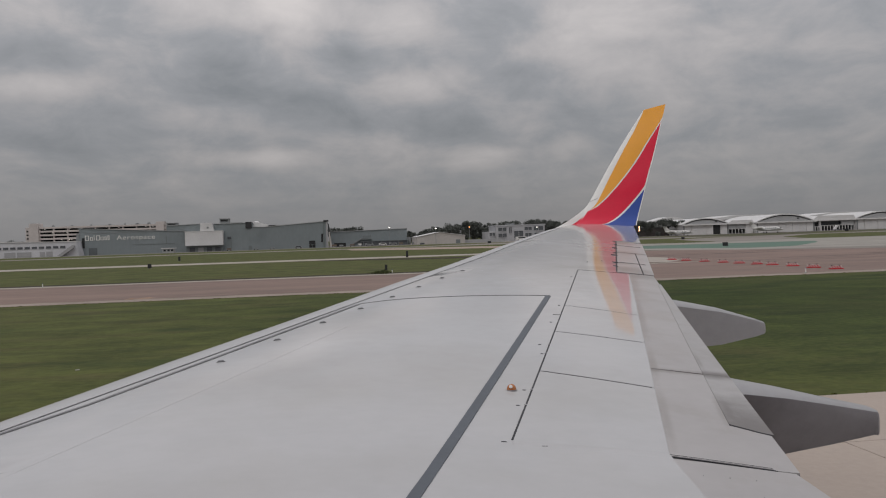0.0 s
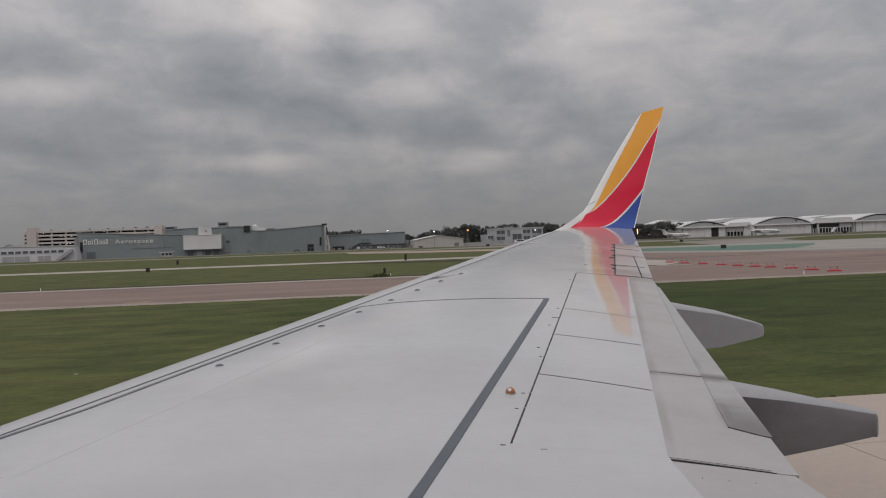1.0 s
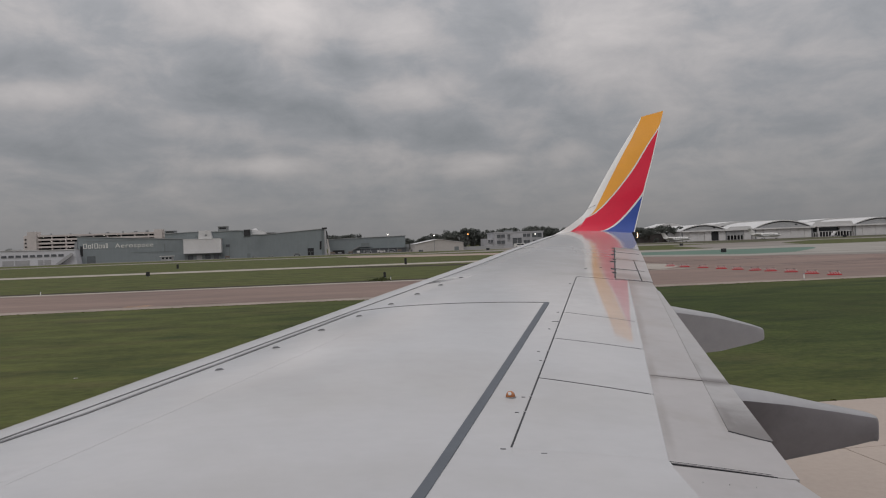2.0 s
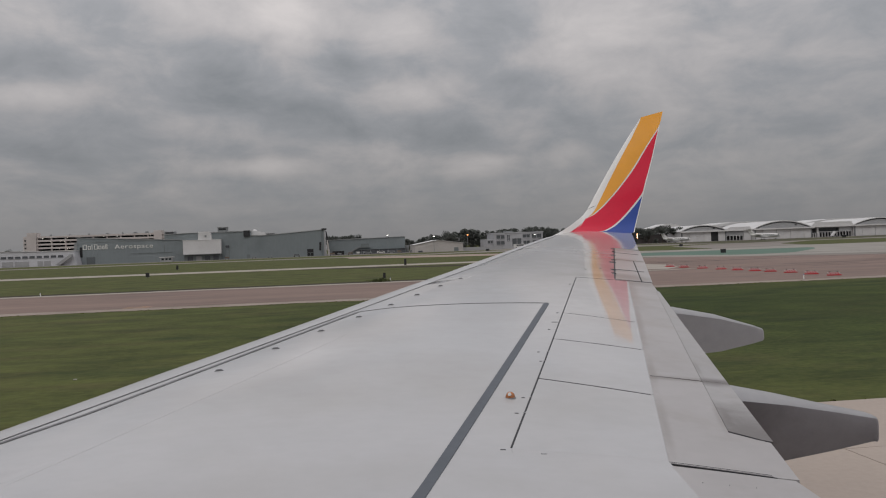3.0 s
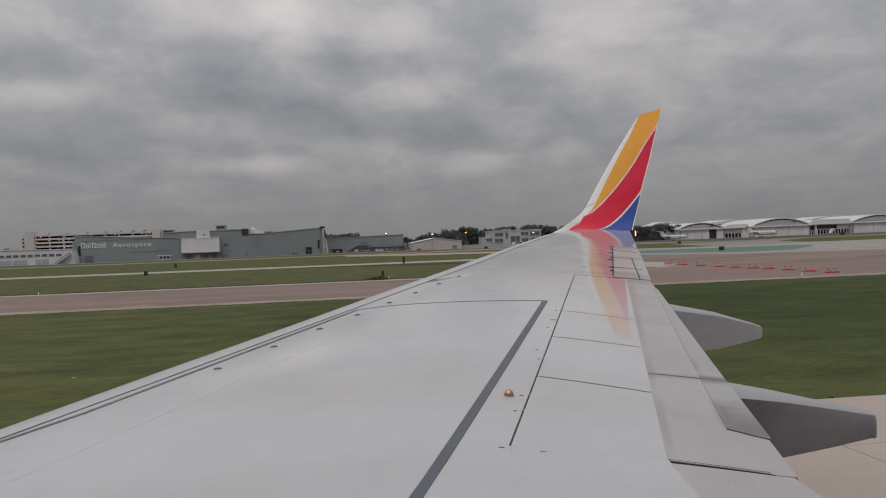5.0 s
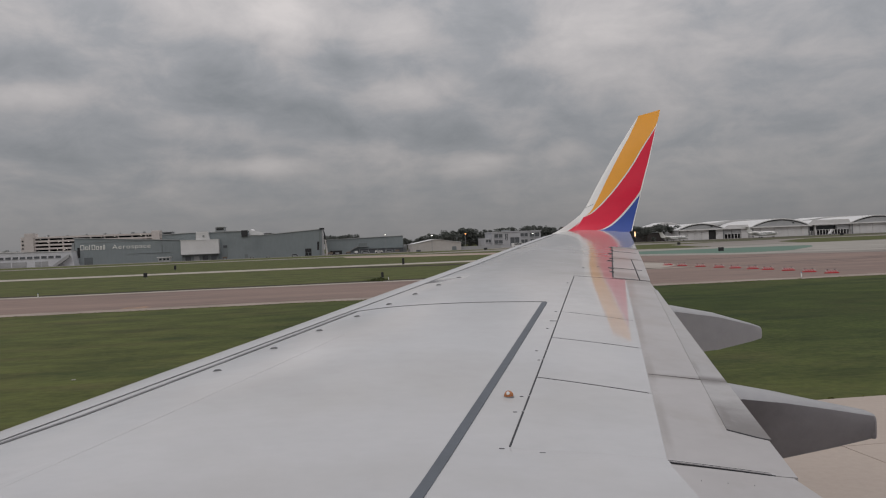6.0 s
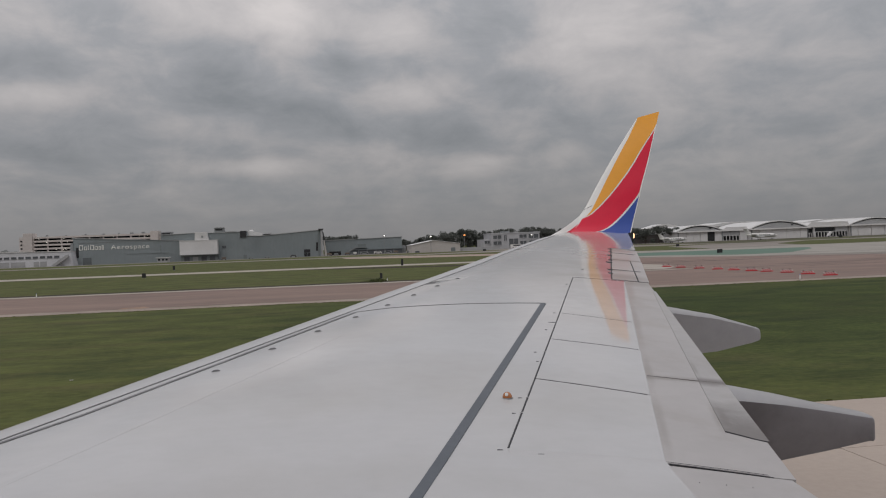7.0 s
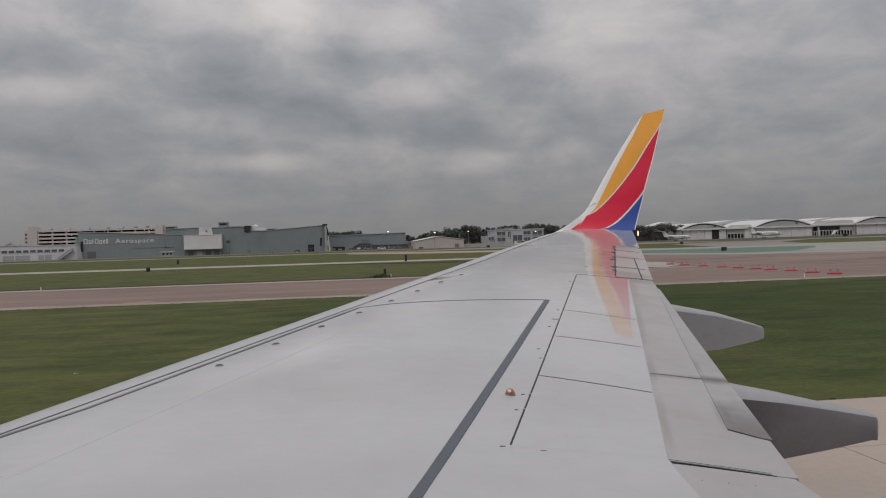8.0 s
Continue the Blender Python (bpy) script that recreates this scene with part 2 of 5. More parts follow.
smudge(FLAPP, (0.16, 0.135, 0.12), [(1.95, 4.5, 0.3, 0.05), (3.05, 8.15, 0.4, 0.2), (3.15, 8.55, 0.3, 0.25), (3.1, 9.05, 0.35, 0.12), (3.5, 10.1, 0.5, 0.2), (3.9, 11.3, 0.4, 0.25)], 0.5)
smudge(FLAPP, (0.17, 0.14, 0.125), [(1.50, 3.65, 0.025, 0.5), (1.84, 4.65, 0.025, 0.4), (2.33, 6.1, 0.03, 0.9), (2.85, 7.6, 0.05, 0.6), (1.84, 3.80, 0.02, 0.25), (2.45, 5.6, 0.02, 0.6)], 0.35, -0.328)
worn_patches(SOOTSHADE, (0.25, 0.215, 0.19), 3.2, 0.5, 0.8, 0.5)
# first spot paints shade on the aft flap's inboard end, second is joint grime
smudge(SOOTSHADE, (0.095, 0.079, 0.073), [(1.90, 3.52, 0.34, 0.55), (2.12, 4.47, 0.3, 0.08)], 0.75)
smudge(SOOTSHADE, (0.12, 0.10, 0.09), [(1.88, 3.80, 0.02, 0.2), (2.17, 4.75, 0.015, 0.2)], 0.35, -0.3)
# painted shade, deepest where the near fairing's side meets the flap
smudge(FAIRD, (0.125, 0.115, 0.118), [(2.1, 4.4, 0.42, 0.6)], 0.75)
worn_patches(GRASS, (0.115, 0.094, 0.042), 0.13, 0.52, 0.75, 0.6)
worn_patches(GRASS, (0.030, 0.050, 0.018), 0.24, 0.54, 0.70, 0.55, (0.4, 1.0, 1))
worn_patches(GRASS, (0.040, 0.050, 0.018), 0.6, 0.54, 0.74, 0.34, (0.55, 1.0, 1))
worn_patches(GRASS, (0.15, 0.14, 0.060), 1.3, 0.58, 0.78, 0.32, (0.6, 1.0, 1))
worn_patches(GRASS, (0.125, 0.095, 0.050), 0.30, 0.54, 0.72, 0.35, (0.3, 1.2, 1))
worn_patches(GRASS, (0.026, 0.036, 0.014), 0.35, 0.55, 0.66, 0.42, (0.35, 1.2, 1))
smudge(GRASS, (0.56, 0.68, 0.52), [(46, 40, 46, 34), (14, 48, 22, 20)], 0.9, 0.0, "MULTIPLY")
smudge(GRASS, (0.64, 0.77, 0.76), [(34, 24, 24, 13)], 0.85, 0.0, "MULTIPLY")
CONC = surface("apron_concrete", (0.39, 0.325, 0.28), 0.85, vary=0.06, scale=0.35, fine=20, bump=0.004)
TAXI = surface("taxiway_pavement", (0.202, 0.137, 0.113), 0.85, vary=0.2, scale=0.09, stretch=(0.4, 1.5, 1), fine=14, bump=0.004)
PALE = surface("pale_shoulder", (0.35, 0.31, 0.27), 0.85, vary=0.14, scale=0.3, fine=10)
PALEN = surface("dirty_shoulder", (0.29, 0.235, 0.20), 0.85, vary=0.16, scale=0.4, fine=10)
worn_patches(PALEN, (0.20, 0.145, 0.115), 0.35, 0.46, 0.70, 0.8, (0.35, 1.2, 1))
worn_patches(PALEN, (0.15, 0.13, 0.075), 0.8, 0.56, 0.74, 0.7, (0.5, 1.0, 1))
DARKG = surface("dark_ground", (0.045, 0.038, 0.027), 0.95, vary=0.25, scale=0.6, spec=0.15)
worn_patches(TAXI, (0.29, 0.205, 0.165), 0.25, 0.54, 0.75, 0.55, (0.35, 1.4, 1))
worn_patches(TAXI, (0.12, 0.09, 0.08), 0.07, 0.5, 0.8, 0.6)
MARGIN = surface("margin_concrete", (0.285, 0.265, 0.235), 0.85, vary=0.14, scale=0.1, fine=12)
LIGHTC = surface("far_concrete", (0.215, 0.190, 0.170), 0.85, vary=0.16, scale=0.05, fine=14)
worn_patches(LIGHTC, (0.15, 0.125, 0.10), 0.03, 0.5, 0.72, 0.6, (0.5, 1.6, 1))
worn_patches(LIGHTC, (0.33, 0.29, 0.25), 0.09, 0.56, 0.75, 0.5, (0.4, 1.6, 1))
GREENP = surface("green_paint", (0.085, 0.155, 0.115), 0.8, vary=0.10, scale=0.1, fine=10)
RUBBER = surface("tyre_mark", (0.135, 0.105, 0.096), 0.85, vary=0.25, scale=0.3)
YELLOW = surface("yellow_marking", (0.55, 0.27, 0.03), 0.75, vary=0.12, scale=2)
STAIN = surface("orange_stain", (0.30, 0.18, 0.11), 0.85, vary=0.3, scale=1.0)
worn_patches(STAIN, (0.21, 0.15, 0.125), 1.2, 0.42, 0.6, 0.9)
BAY = surface("dim_bay", (0.085, 0.09, 0.10), 0.7, vary=0.2, scale=0.3)
BROWN = surface("dark_brown_wall", (0.060, 0.052, 0.050), 0.7, vary=0.2, scale=0.3)
LOADB = surface("brown_load", (0.17, 0.13, 0.105), 0.8, vary=0.2, scale=1.0)
DRYG = surface("dull_grass", (0.080, 0.078, 0.046), 0.9, vary=0.3, scale=0.15, fine=8, spec=0.15)
DIRT = surface("bare_soil", (0.33, 0.25, 0.205), 0.9, vary=0.2, scale=1.2)

HGREY = surface("hangar_sheet", (0.232, 0.262, 0.272), 0.6, vary=0.07, scale=0.08, stretch=(1, 1, 0.3), fine=10, ribs=2.2)
worn_patches(HGREY, (0.12, 0.13, 0.13), 0.09, 0.55, 0.85, 0.35)
HGREY2 = surface("hangar_sheet_dull", (0.185, 0.205, 0.21), 0.6, vary=0.08, scale=0.08, fine=10, ribs=2.2)
DOORG = surface("dull_door_sheet", (0.115, 0.128, 0.135), 0.6, vary=0.12, scale=0.5, fine=8)
HWHITE = surface("white_cladding", (0.60, 0.59, 0.59), 0.6, vary=0.07, scale=0.15, fine=10)
OFFICE = surface("grey_white_render", (0.43, 0.43, 0.445), 0.7, vary=0.10, scale=0.2, fine=10)
LOWWHITE = surface("chalky_white_wall", (0.53, 0.53, 0.555), 0.7, vary=0.09, scale=0.2)
CREAM = surface("cream_sheet", (0.50, 0.47, 0.445), 0.6, vary=0.06, scale=0.1, ribs=2.0)
GARAGE = surface("garage_concrete", (0.52, 0.475, 0.45), 0.8, vary=0.07, scale=0.1)
DARK = surface("dark_recess", (0.022, 0.022, 0.024), 0.8, vary=0.2, scale=0.3)
ROOFW = surface("pale_roof_sheet", (0.62, 0.61, 0.605), 0.5, vary=0.05, scale=0.06, fine=12)
ROOFG = surface("grey_roof_sheet", (0.30, 0.31, 0.31), 0.6, vary=0.08, scale=0.06, fine=12)
TYMP = surface("grey_gable", (0.33, 0.33, 0.335), 0.6, vary=0.06, scale=0.2)
STEEL = surface("steel_grey", (0.25, 0.26, 0.265), 0.45, metal=0.3, vary=0.08, scale=1)
LETTER = surface("sign_white", (0.74, 0.73, 0.70), 0.6, vary=0.03, scale=1)
GLASS = glazing("dark_glazing")
GLASSH = glazing("hazy_glazing", (0.10, 0.108, 0.115), 0.3)
TEAL = glazing("teal_glazing", (0.02, 0.05, 0.055), 0.15)
# leaf colour lifted towards grey, distance haze mixed into it
LEAF = surface("dark_foliage", (0.112, 0.12, 0.108), 0.8, vary=0.3, scale=0.4, fine=6, spec=0.2, rand=0.35, island=True)
BARK = surface("bark", (0.07, 0.055, 0.045), 0.9, vary=0.2, scale=3)
BLACKBOX = surface("sign_back", (0.025, 0.025, 0.027), 0.7, vary=0.15, scale=3)
SIGNRED = surface("sign_red", (0.26, 0.035, 0.03), 0.6, vary=0.1, scale=3)
BARRED = surface("barrier_red", (0.50, 0.028, 0.04), 0.6, vary=0.08, scale=3)
BARWHITE = surface("barrier_white", (0.52, 0.47, 0.46), 0.6, vary=0.06, scale=3)
CONEO = surface("cone_orange", (0.72, 0.13, 0.03), 0.6, vary=0.06, scale=6)
JETW = surface("jet_white", (0.66, 0.65, 0.63), 0.3, vary=0.03, scale=1)
JETB = surface("jet_trim", (0.05, 0.07, 0.13), 0.4, vary=0.05, scale=1)
METAL = surface("bare_metal", (0.40, 0.39, 0.38), 0.4, metal=0.7, vary=0.08, scale=2)
TYRE = surface("tyre_rubber", (0.02, 0.02, 0.02), 0.8, vary=0.1, scale=4)


# ---------------------------------------------------------------- builders
def mesh_of(name, bm, material, smooth=False):
    bmesh.ops.recalc_face_normals(bm, faces=bm.faces[:])
    me = bpy.data.meshes.new(name)
    bm.to_mesh(me)
    bm.free()
    for m in material if isinstance(material, (list, tuple)) else (material,):
        me.materials.append(m)
    if smooth:
        for p in me.polygons:
            p.use_smooth = True
        me.set_sharp_from_angle(angle=radians(35))
    return me


def part(name, bm, material, parent=None, label="", smooth=False):
    ob = new(name, mesh_of(name, bm, material, smooth))
    if parent is not None:
        ob.parent = parent
        ob.matrix_parent_inverse = parent.matrix_basis.inverted()
    if label:
        tagged(ob, label=label)
    return ob


def thing(name, x, y, z, label, category, group="", kind=""):
    ob = new(name)
    ob.matrix_basis = pose(x, y, z)
    return tagged(ob, label, category, group, kind)


def add_box(bm, x0, x1, y0, y1, z0, z1, bevel=0.0):
    vs = [bm.verts.new((x, y, z)) for x in (x0, x1) for y in (y0, y1) for z in (z0, z1)]
    fs = [bm.faces.new([vs[i] for i in f]) for f in ((0, 1, 3, 2), (4, 6, 7, 5), (0, 4, 5, 1), (2, 3, 7, 6), (0, 2, 6, 4), (1, 5, 7, 3))]
    if bevel:
        es = list({e for f in fs for e in f.edges})
        bmesh.ops.bevel(bm, geom=es, offset=bevel, segments=2, affect="EDGES")
    return bm


def box(x0, x1, y0, y1, z0, z1, bevel=0.0):
    return add_box(bmesh.new(), x0, x1, y0, y1, z0, z1, bevel)


def add_prism(bm, pts, axis, a, b):
    """A polygon of (u, v) pairs pushed along an axis from a to b. axis y: u is x, v is z; axis z: u is x, v is y; axis x: u is y, v is z."""
    def at(u, v, w):
        return {"y": (u, w, v), "z": (u, v, w), "x": (w, u, v)}[axis]
    lo = [bm.verts.new(at(u, v, a)) for u, v in pts]
    hi = [bm.verts.new(at(u, v, b)) for u, v in pts]
    n = len(pts)
    for i in range(n):
        bm.faces.new((lo[i], lo[(i + 1) % n], hi[(i + 1) % n], hi[i]))
    bm.faces.new(lo[::-1])
    bm.faces.new(hi)
    return bm


def prism(pts, axis, a, b):
    return add_prism(bmesh.new(), pts, axis, a, b)


def add_tube(bm, p0, p1, r0, r1, sides=8):
    p0, p1 = Vector(p0), Vector(p1)
    d = (p1 - p0).normalized()
    s = d.orthogonal().normalized()
    c = d.cross(s)
    rings = [[bm.verts.new(p + r * (math.cos(k * 2 * math.pi / sides) * s + math.sin(k * 2 * math.pi / sides) * c)) for k in range(sides)] for p, r in ((p0, r0), (p1, r1))]
    for k in range(sides):
        bm.faces.new((rings[0][k], rings[0][(k + 1) % sides], rings[1][(k + 1) % sides], rings[1][k]))
    bm.faces.new(rings[0][::-1])
    bm.faces.new(rings[1])
    return bm


def tube(p0, p1, r0, r1, sides=8):
    return add_tube(bmesh.new(), p0, p1, r0, r1, sides)


def loft(rings, closed=True):
    """Skin through rings of equally many points, capped at both ends."""
    bm = bmesh.new()
    vs = [[bm.verts.new(p) for p in ring] for ring in rings]
    n = len(vs[0])
    for a, b in zip(vs, vs[1:]):
        for k in range(n if closed else n - 1):
            bm.faces.new((a[k], a[(k + 1) % n], b[(k + 1) % n], b[k]))
    if closed:
        bm.faces.new(vs[0][::-1])
        bm.faces.new(vs[-1])
    return bm


# ---------------------------------------------------------------- the wing's form
TIP_Y = 15.25


def lead(y):
    return 4.40 + 0.5325 * (y - 15.51)


def trail(y):
    return 1.72 + 0.3149 * max(0.0, y - 2.9)


def chord_z(y):
    return 2.939 + 0.0928 * (y - 4.2) + 0.001833 * (y - 4.2) ** 2 - 0.000198 * (y - 4.2) ** 3


def top_z(x, y):
    ch = trail(y) - lead(y)
    c = min(1.0, max(0.0, (x - lead(y)) / ch))
    lean = 0.5 * max(0.0, math.sin(math.pi * (y - 5.2) / 9.0)) if 5.2 < y < 14.2 else 0.0
    return chord_z(y) + ch * 0.21 * (0.62 * math.sqrt(c) - 0.30 * c - 0.32 * c * c) * (1 - lean * math.exp(-(c / 0.07) ** 2)) - (0.022 * math.sin(math.pi * (y - 8.2) / 6.6) * math.exp(-(c / 0.22) ** 2) if 8.2 < y < 14.8 else 0.0)


def low_z(x, y):
    ch = trail(y) - lead(y)
    c = min(1.0, max(0.0, (x - lead(y)) / ch))
    return chord_z(y) - ch * 0.11 * (math.sqrt(c) - c) - 0.012 * min(1.0, c * 8)


def add_wing_box(bm, y0, y1, xa, xb, rows, cols=22, dz=0.0):
    """A stretch of wing between two stations, from xa(y) back to xb(y), closed above, below and behind."""
    rings = []
    for i in range(rows + 1):
        y = y0 + (y1 - y0) * i / rows
        a, b = xa(y), xb(y)
        xs = [a + (b - a) * (k / cols) ** 2 for k in range(cols + 1)]
        ring = [bm.verts.new((x, y, top_z(x, y) + dz)) for x in xs] + [bm.verts.new((x, y, low_z(x, y))) for x in reversed(xs[1:])]
        rings.append(ring)
    n = len(rings[0])
    for a, b in zip(rings, rings[1:]):
        for k in range(n):
            bm.faces.new((a[k], a[(k + 1) % n], b[(k + 1) % n], b[k]))
    bm.faces.new(rings[0][::-1])
    bm.faces.new(rings[-1])
    return bm


def add_panel(bm, quad, n, m, dz, thick):
    """A sheet on the wing's upper side between four (x, y) corners, dz proud of it and thick deep."""
    a, b, c, d = [Vector(q) for q in quad]
    top, low = [], []
    for i in range(n + 1):
        u = i / n
        p, q = a.lerp(d, u), b.lerp(c, u)
        rt, rl = [], []
        for k in range(m + 1):
            x, y = p.lerp(q, k / m)
            z = top_z(x, y) + dz
            rt.append(bm.verts.new((x, y, z)))
            rl.append(bm.verts.new((x, y, z - thick)))
        top.append(rt)
        low.append(rl)
    for i in range(n):
        for k in range(m):
            bm.faces.new((top[i][k], top[i][k + 1], top[i + 1][k + 1], top[i + 1][k]))
            bm.faces.new((low[i][k], low[i + 1][k], low[i + 1][k + 1], low[i][k + 1]))
    for i in range(n):
        bm.faces.new((top[i][0], top[i + 1][0], low[i + 1][0], low[i][0]))
        bm.faces.new((top[i][m], low[i][m], low[i + 1][m], top[i + 1][m]))
    for k in range(m):
        bm.faces.new((top[0][k], low[0][k], low[0][k + 1], top[0][k + 1]))
        bm.faces.new((top[n][k], top[n][k + 1], low[n][k + 1], low[n][k]))
    return bm


def panel(quad, n=8, m=6, dz=0.0, thick=0.01):
    return add_panel(bmesh.new(), quad, n, m, dz, thick)


def strip(points, width, dz=0.003, thick=0.004, per=6):
    """A thin ribbon on the wing's upper side along (x, y) points."""
    bm = bmesh.new()
    for p, q in zip(points, points[1:]):
        p, q = Vector(p), Vector(q)
        d = (q - p).normalized()
        s = Vector((-d.y, d.x)) * width / 2
        add_panel(bm, (p - s, p + s, q + s, q - s), per, 1, dz, thick)
    return bm


def normal_tilt(x, y):
    """Tilt added to the shading normals aft towards the tip, to shift the winglet's reflection; the skin keeps its
    shape.
    """
    c = (x - lead(y)) / (trail(y) - lead(y))
    u = max(0.0, min(1.0, (c - 0.40) / 0.22))
    v = max(0.0, min(1.0, (y - 4.6) / 3.6)) * max(0.0, min(1.0, (12.6 - y) / 3.2))
    return 0.062 * u * u * (3 - 2 * u) * v


def skin_normals(ob):
    """Shades the upper side with the section's own slope plus the added tilt, so that edges of panels don't bend its
    reflections.
    """
    me = ob.data
    out = []
    for v in me.vertices:
        x, y, z = v.co
        c = (x - lead(y)) / (trail(y) - lead(y))
        if c > 0.25 and abs(z - top_z(x, y)) < 0.0045:
            e = 0.02
            sx = (top_z(x + e, y) - top_z(x - e, y)) / (2 * e)
            sy = (top_z(x, y + e) - top_z(x, y - e)) / (2 * e)
            out.append(Vector((-sx + normal_tilt(x, y), -sy, 1)).normalized())
        else:
            out.append(v.normal.copy())
    me.normals_split_custom_set_from_vertices(out)


def spoiler_back(y):
    return 1.31 + 0.34 * (y - 3.18)


def hinge(y):
    return 0.69 + 0.3606 * (y - 3.26)


def flap_back(y):
    return 1.798 + 0.2866 * (y - 3.03)


# ---------------------------------------------------------------- ground
def sheet(name, pts, z, material, label, category, thick=0.15, kind="structure"):
    ob = new(name, mesh_of(name, prism(pts, "z", z - thick, z), material))
    return tagged(ob, label, category, kind=kind)


def rounded(pts, r, seg=6):
    """Corners of a polygon, given as (x, y), rounded with a radius."""
    out = []
    n = len(pts)
    for i in range(n):
        p, a, b = Vector(pts[i]), Vector(pts[i - 1]), Vector(pts[(i + 1) % n])
        da, db = (a - p), (b - p)
        ra, rb = min(r, da.length * 0.45), min(r, db.length * 0.45)
        s, e = p + da.normalized() * ra, p + db.normalized() * rb
        for k in range(seg + 1):
            t = k / seg
            out.append(tuple((1 - t) ** 2 * s + 2 * t * (1 - t) * p + t * t * e))
    return out


bm = bmesh.new()
R = 4200
vs = [bm.verts.new((R * math.cos(k * math.pi / 24), R * math.sin(k * math.pi / 24), 0)) for k in range(48)]
bm.faces.new(vs)
tagged(new("ground", mesh_of("ground", bm, GRASS)), "wide flat airfield of short mown green grass", "ground", kind="structure")

sheet("pavement_apron", [(-900, -160), (900, -160), (900, 17.1), (-900, 17.1)], 0.006, CONC, "pale concrete taxiway under the aircraft", "pavement")
sheet("taxiway_parallel", [(-900, 62.5), (900, 62.5), (900, 90.5), (40, 90.5), (22, 87.6), (-900, 87.2)], 0.020, TAXI, "reddish-grey parallel taxiway pavement between grass strips", "taxiway")


def ragged(x0, x1, y, amp, step, seed):
    """Points along x at about one y, wandering as a worn or overgrown edge does."""
    r = random.Random(seed)
    n = int((x1 - x0) / step)
    return [(x0 + (x1 - x0) * k / n, y + amp * (noise.noise((0.11 * k * step, seed, 0)) + 0.6 * r.uniform(-1, 1))) for k in range(n + 1)]


sheet("shoulder_near", [(900, 62.5), (-900, 62.5), (-900, 59.9)] + ragged(-90, 130, 60.0, 0.34, 0.9, 5) + [(900, 59.9)], 0.015, PALEN, "worn dirty concrete shoulder along the taxiway", "shoulder")
sheet("shoulder_far", [(-900, 87.6), (22, 88.0), (40, 90.7), (44, 92.0), (22, 90.6)] + ragged(-110, 20, 90.1, 0.22, 1.2, 7)[::-1] + [(-900, 90.0)], 0.021, PALE, "pale concrete edge along the taxiway", "shoulder")
sheet("pavement_junction", rounded([(46, 90.5), (99, 90.5), (83, 115), (61, 148), (30, 150), (45, 125), (35, 95), (40, 91)], 3), 0.016, TAXI, "broad reddish-grey taxiway junction with tyre marks", "taxiway")
sheet("kerb_island", rounded([(34, 92.4), (40, 97), (42.3, 108), (47, 122), (34, 148), (28, 148), (40, 122), (36, 108), (31, 97)], 4), 0.024, PALE, "pale concrete edge round a grass island", "shoulder")
sheet("service_road", [(-900, 173), (60, 163), (66, 176), (-900, 190)], 0.018, PALE, "narrow pale concrete road through the grass", "road")
sheet("pavement_beyond", [(61, 148), (83, 115), (99, 90.5), (900, 90.5), (900, 228), (58, 228), (52, 158)], 0.014, LIGHTC, "pale grey concrete pavement beyond the junction", "pavement")
sheet("pavement_crossing", [(108, 228), (900, 228), (900, 345), (180, 345), (128, 300)], 0.012, LIGHTC, "pale brown concrete taxiway leading to the hangars", "pavement")
sheet("apron_hangars", [(-900, 340), (900, 345), (900, 640), (-900, 640)], 0.010, LIGHTC, "broad concrete apron in front of the hangars", "apron")
sheet("grass_verge_west", [(-900, 352), (40, 372), (110, 430), (60, 455), (-60, 447), (-900, 447)], 0.016, GRASS, "low grass verge in front of the hangars", "grass")
sheet("grass_patch", rounded([(158, 276), (207, 336), (235, 328), (420, 345), (420, 300), (163, 227), (139, 226)], 9), 0.02, GRASS, "green grass patch inside the concrete apron", "grass")
sheet("grass_verge_east", [(150, 436), (171, 386), (175, 330), (230, 360), (420, 405), (420, 470), (210, 472), (190, 484), (150, 484)], 0.018, DRYG, "dull dark grass verge before the arched hangars", "grass")
sheet("grass_tongue", rounded([(70, 262), (91, 225), (101, 219), (110, 225), (109, 271), (107, 311), (80, 320)], 5), 0.02, GRASS, "tongue of grass between two pavements", "grass")
sheet("marking_margin", rounded([(50, 166), (62.6, 151), (69.7, 132.5), (79.8, 132.2), (92, 124), (130, 178), (165, 215), (139, 226), (105.7, 213), (77.7, 226), (60, 226)], 4), 0.0225, MARGIN, "pale concrete margin round a green painted area", "pavement")
sheet("green_marking", rounded([(55, 173), (67.4, 162.7), (75.4, 143.3), (86.2, 145.7), (106.9, 171.6), (116.6, 188.3), (96, 193.7), (69.5, 198), (58, 196)], 4), 0.0245, GREENP, "green painted pavement area with worn edges", "pavement marking")
sheet("island_tip", rounded([(30, 96), (37.3, 95.2), (38.2, 91.6), (43.0, 98.5), (45.5, 107), (44.4, 114), (38, 118)], 2.5), 0.0255, PALE, "pale concrete tip of a grass island", "shoulder")
sheet("road_soil", [(-12, 170), (0, 163.9), (11.8, 157.6), (25.9, 150.8), (40, 146), (38, 139), (24.5, 143), (11, 148.4), (0, 158.5), (-12, 168)], 0.0135, DARKG, "dark bare soil beside the narrow road", "soil strip")



# ---------------------------------------------------------------- the airliner
airliner = thing("airliner", 0, 0, 0, "pale grey airliner wing with tall orange, red and blue winglet", "aircraft")


bm = bmesh.new()
add_wing_box(bm, 0.25, 3.12, lead, lambda y: 1.305 + 0.098 * (y - 3.12), 8)
add_wing_box(bm, 3.12, 8.25, lead, spoiler_back, 24)
add_wing_box(bm, 8.25, 11.55, lead, lambda y: 2.90 + 0.3524 * (y - 8.25), 16)
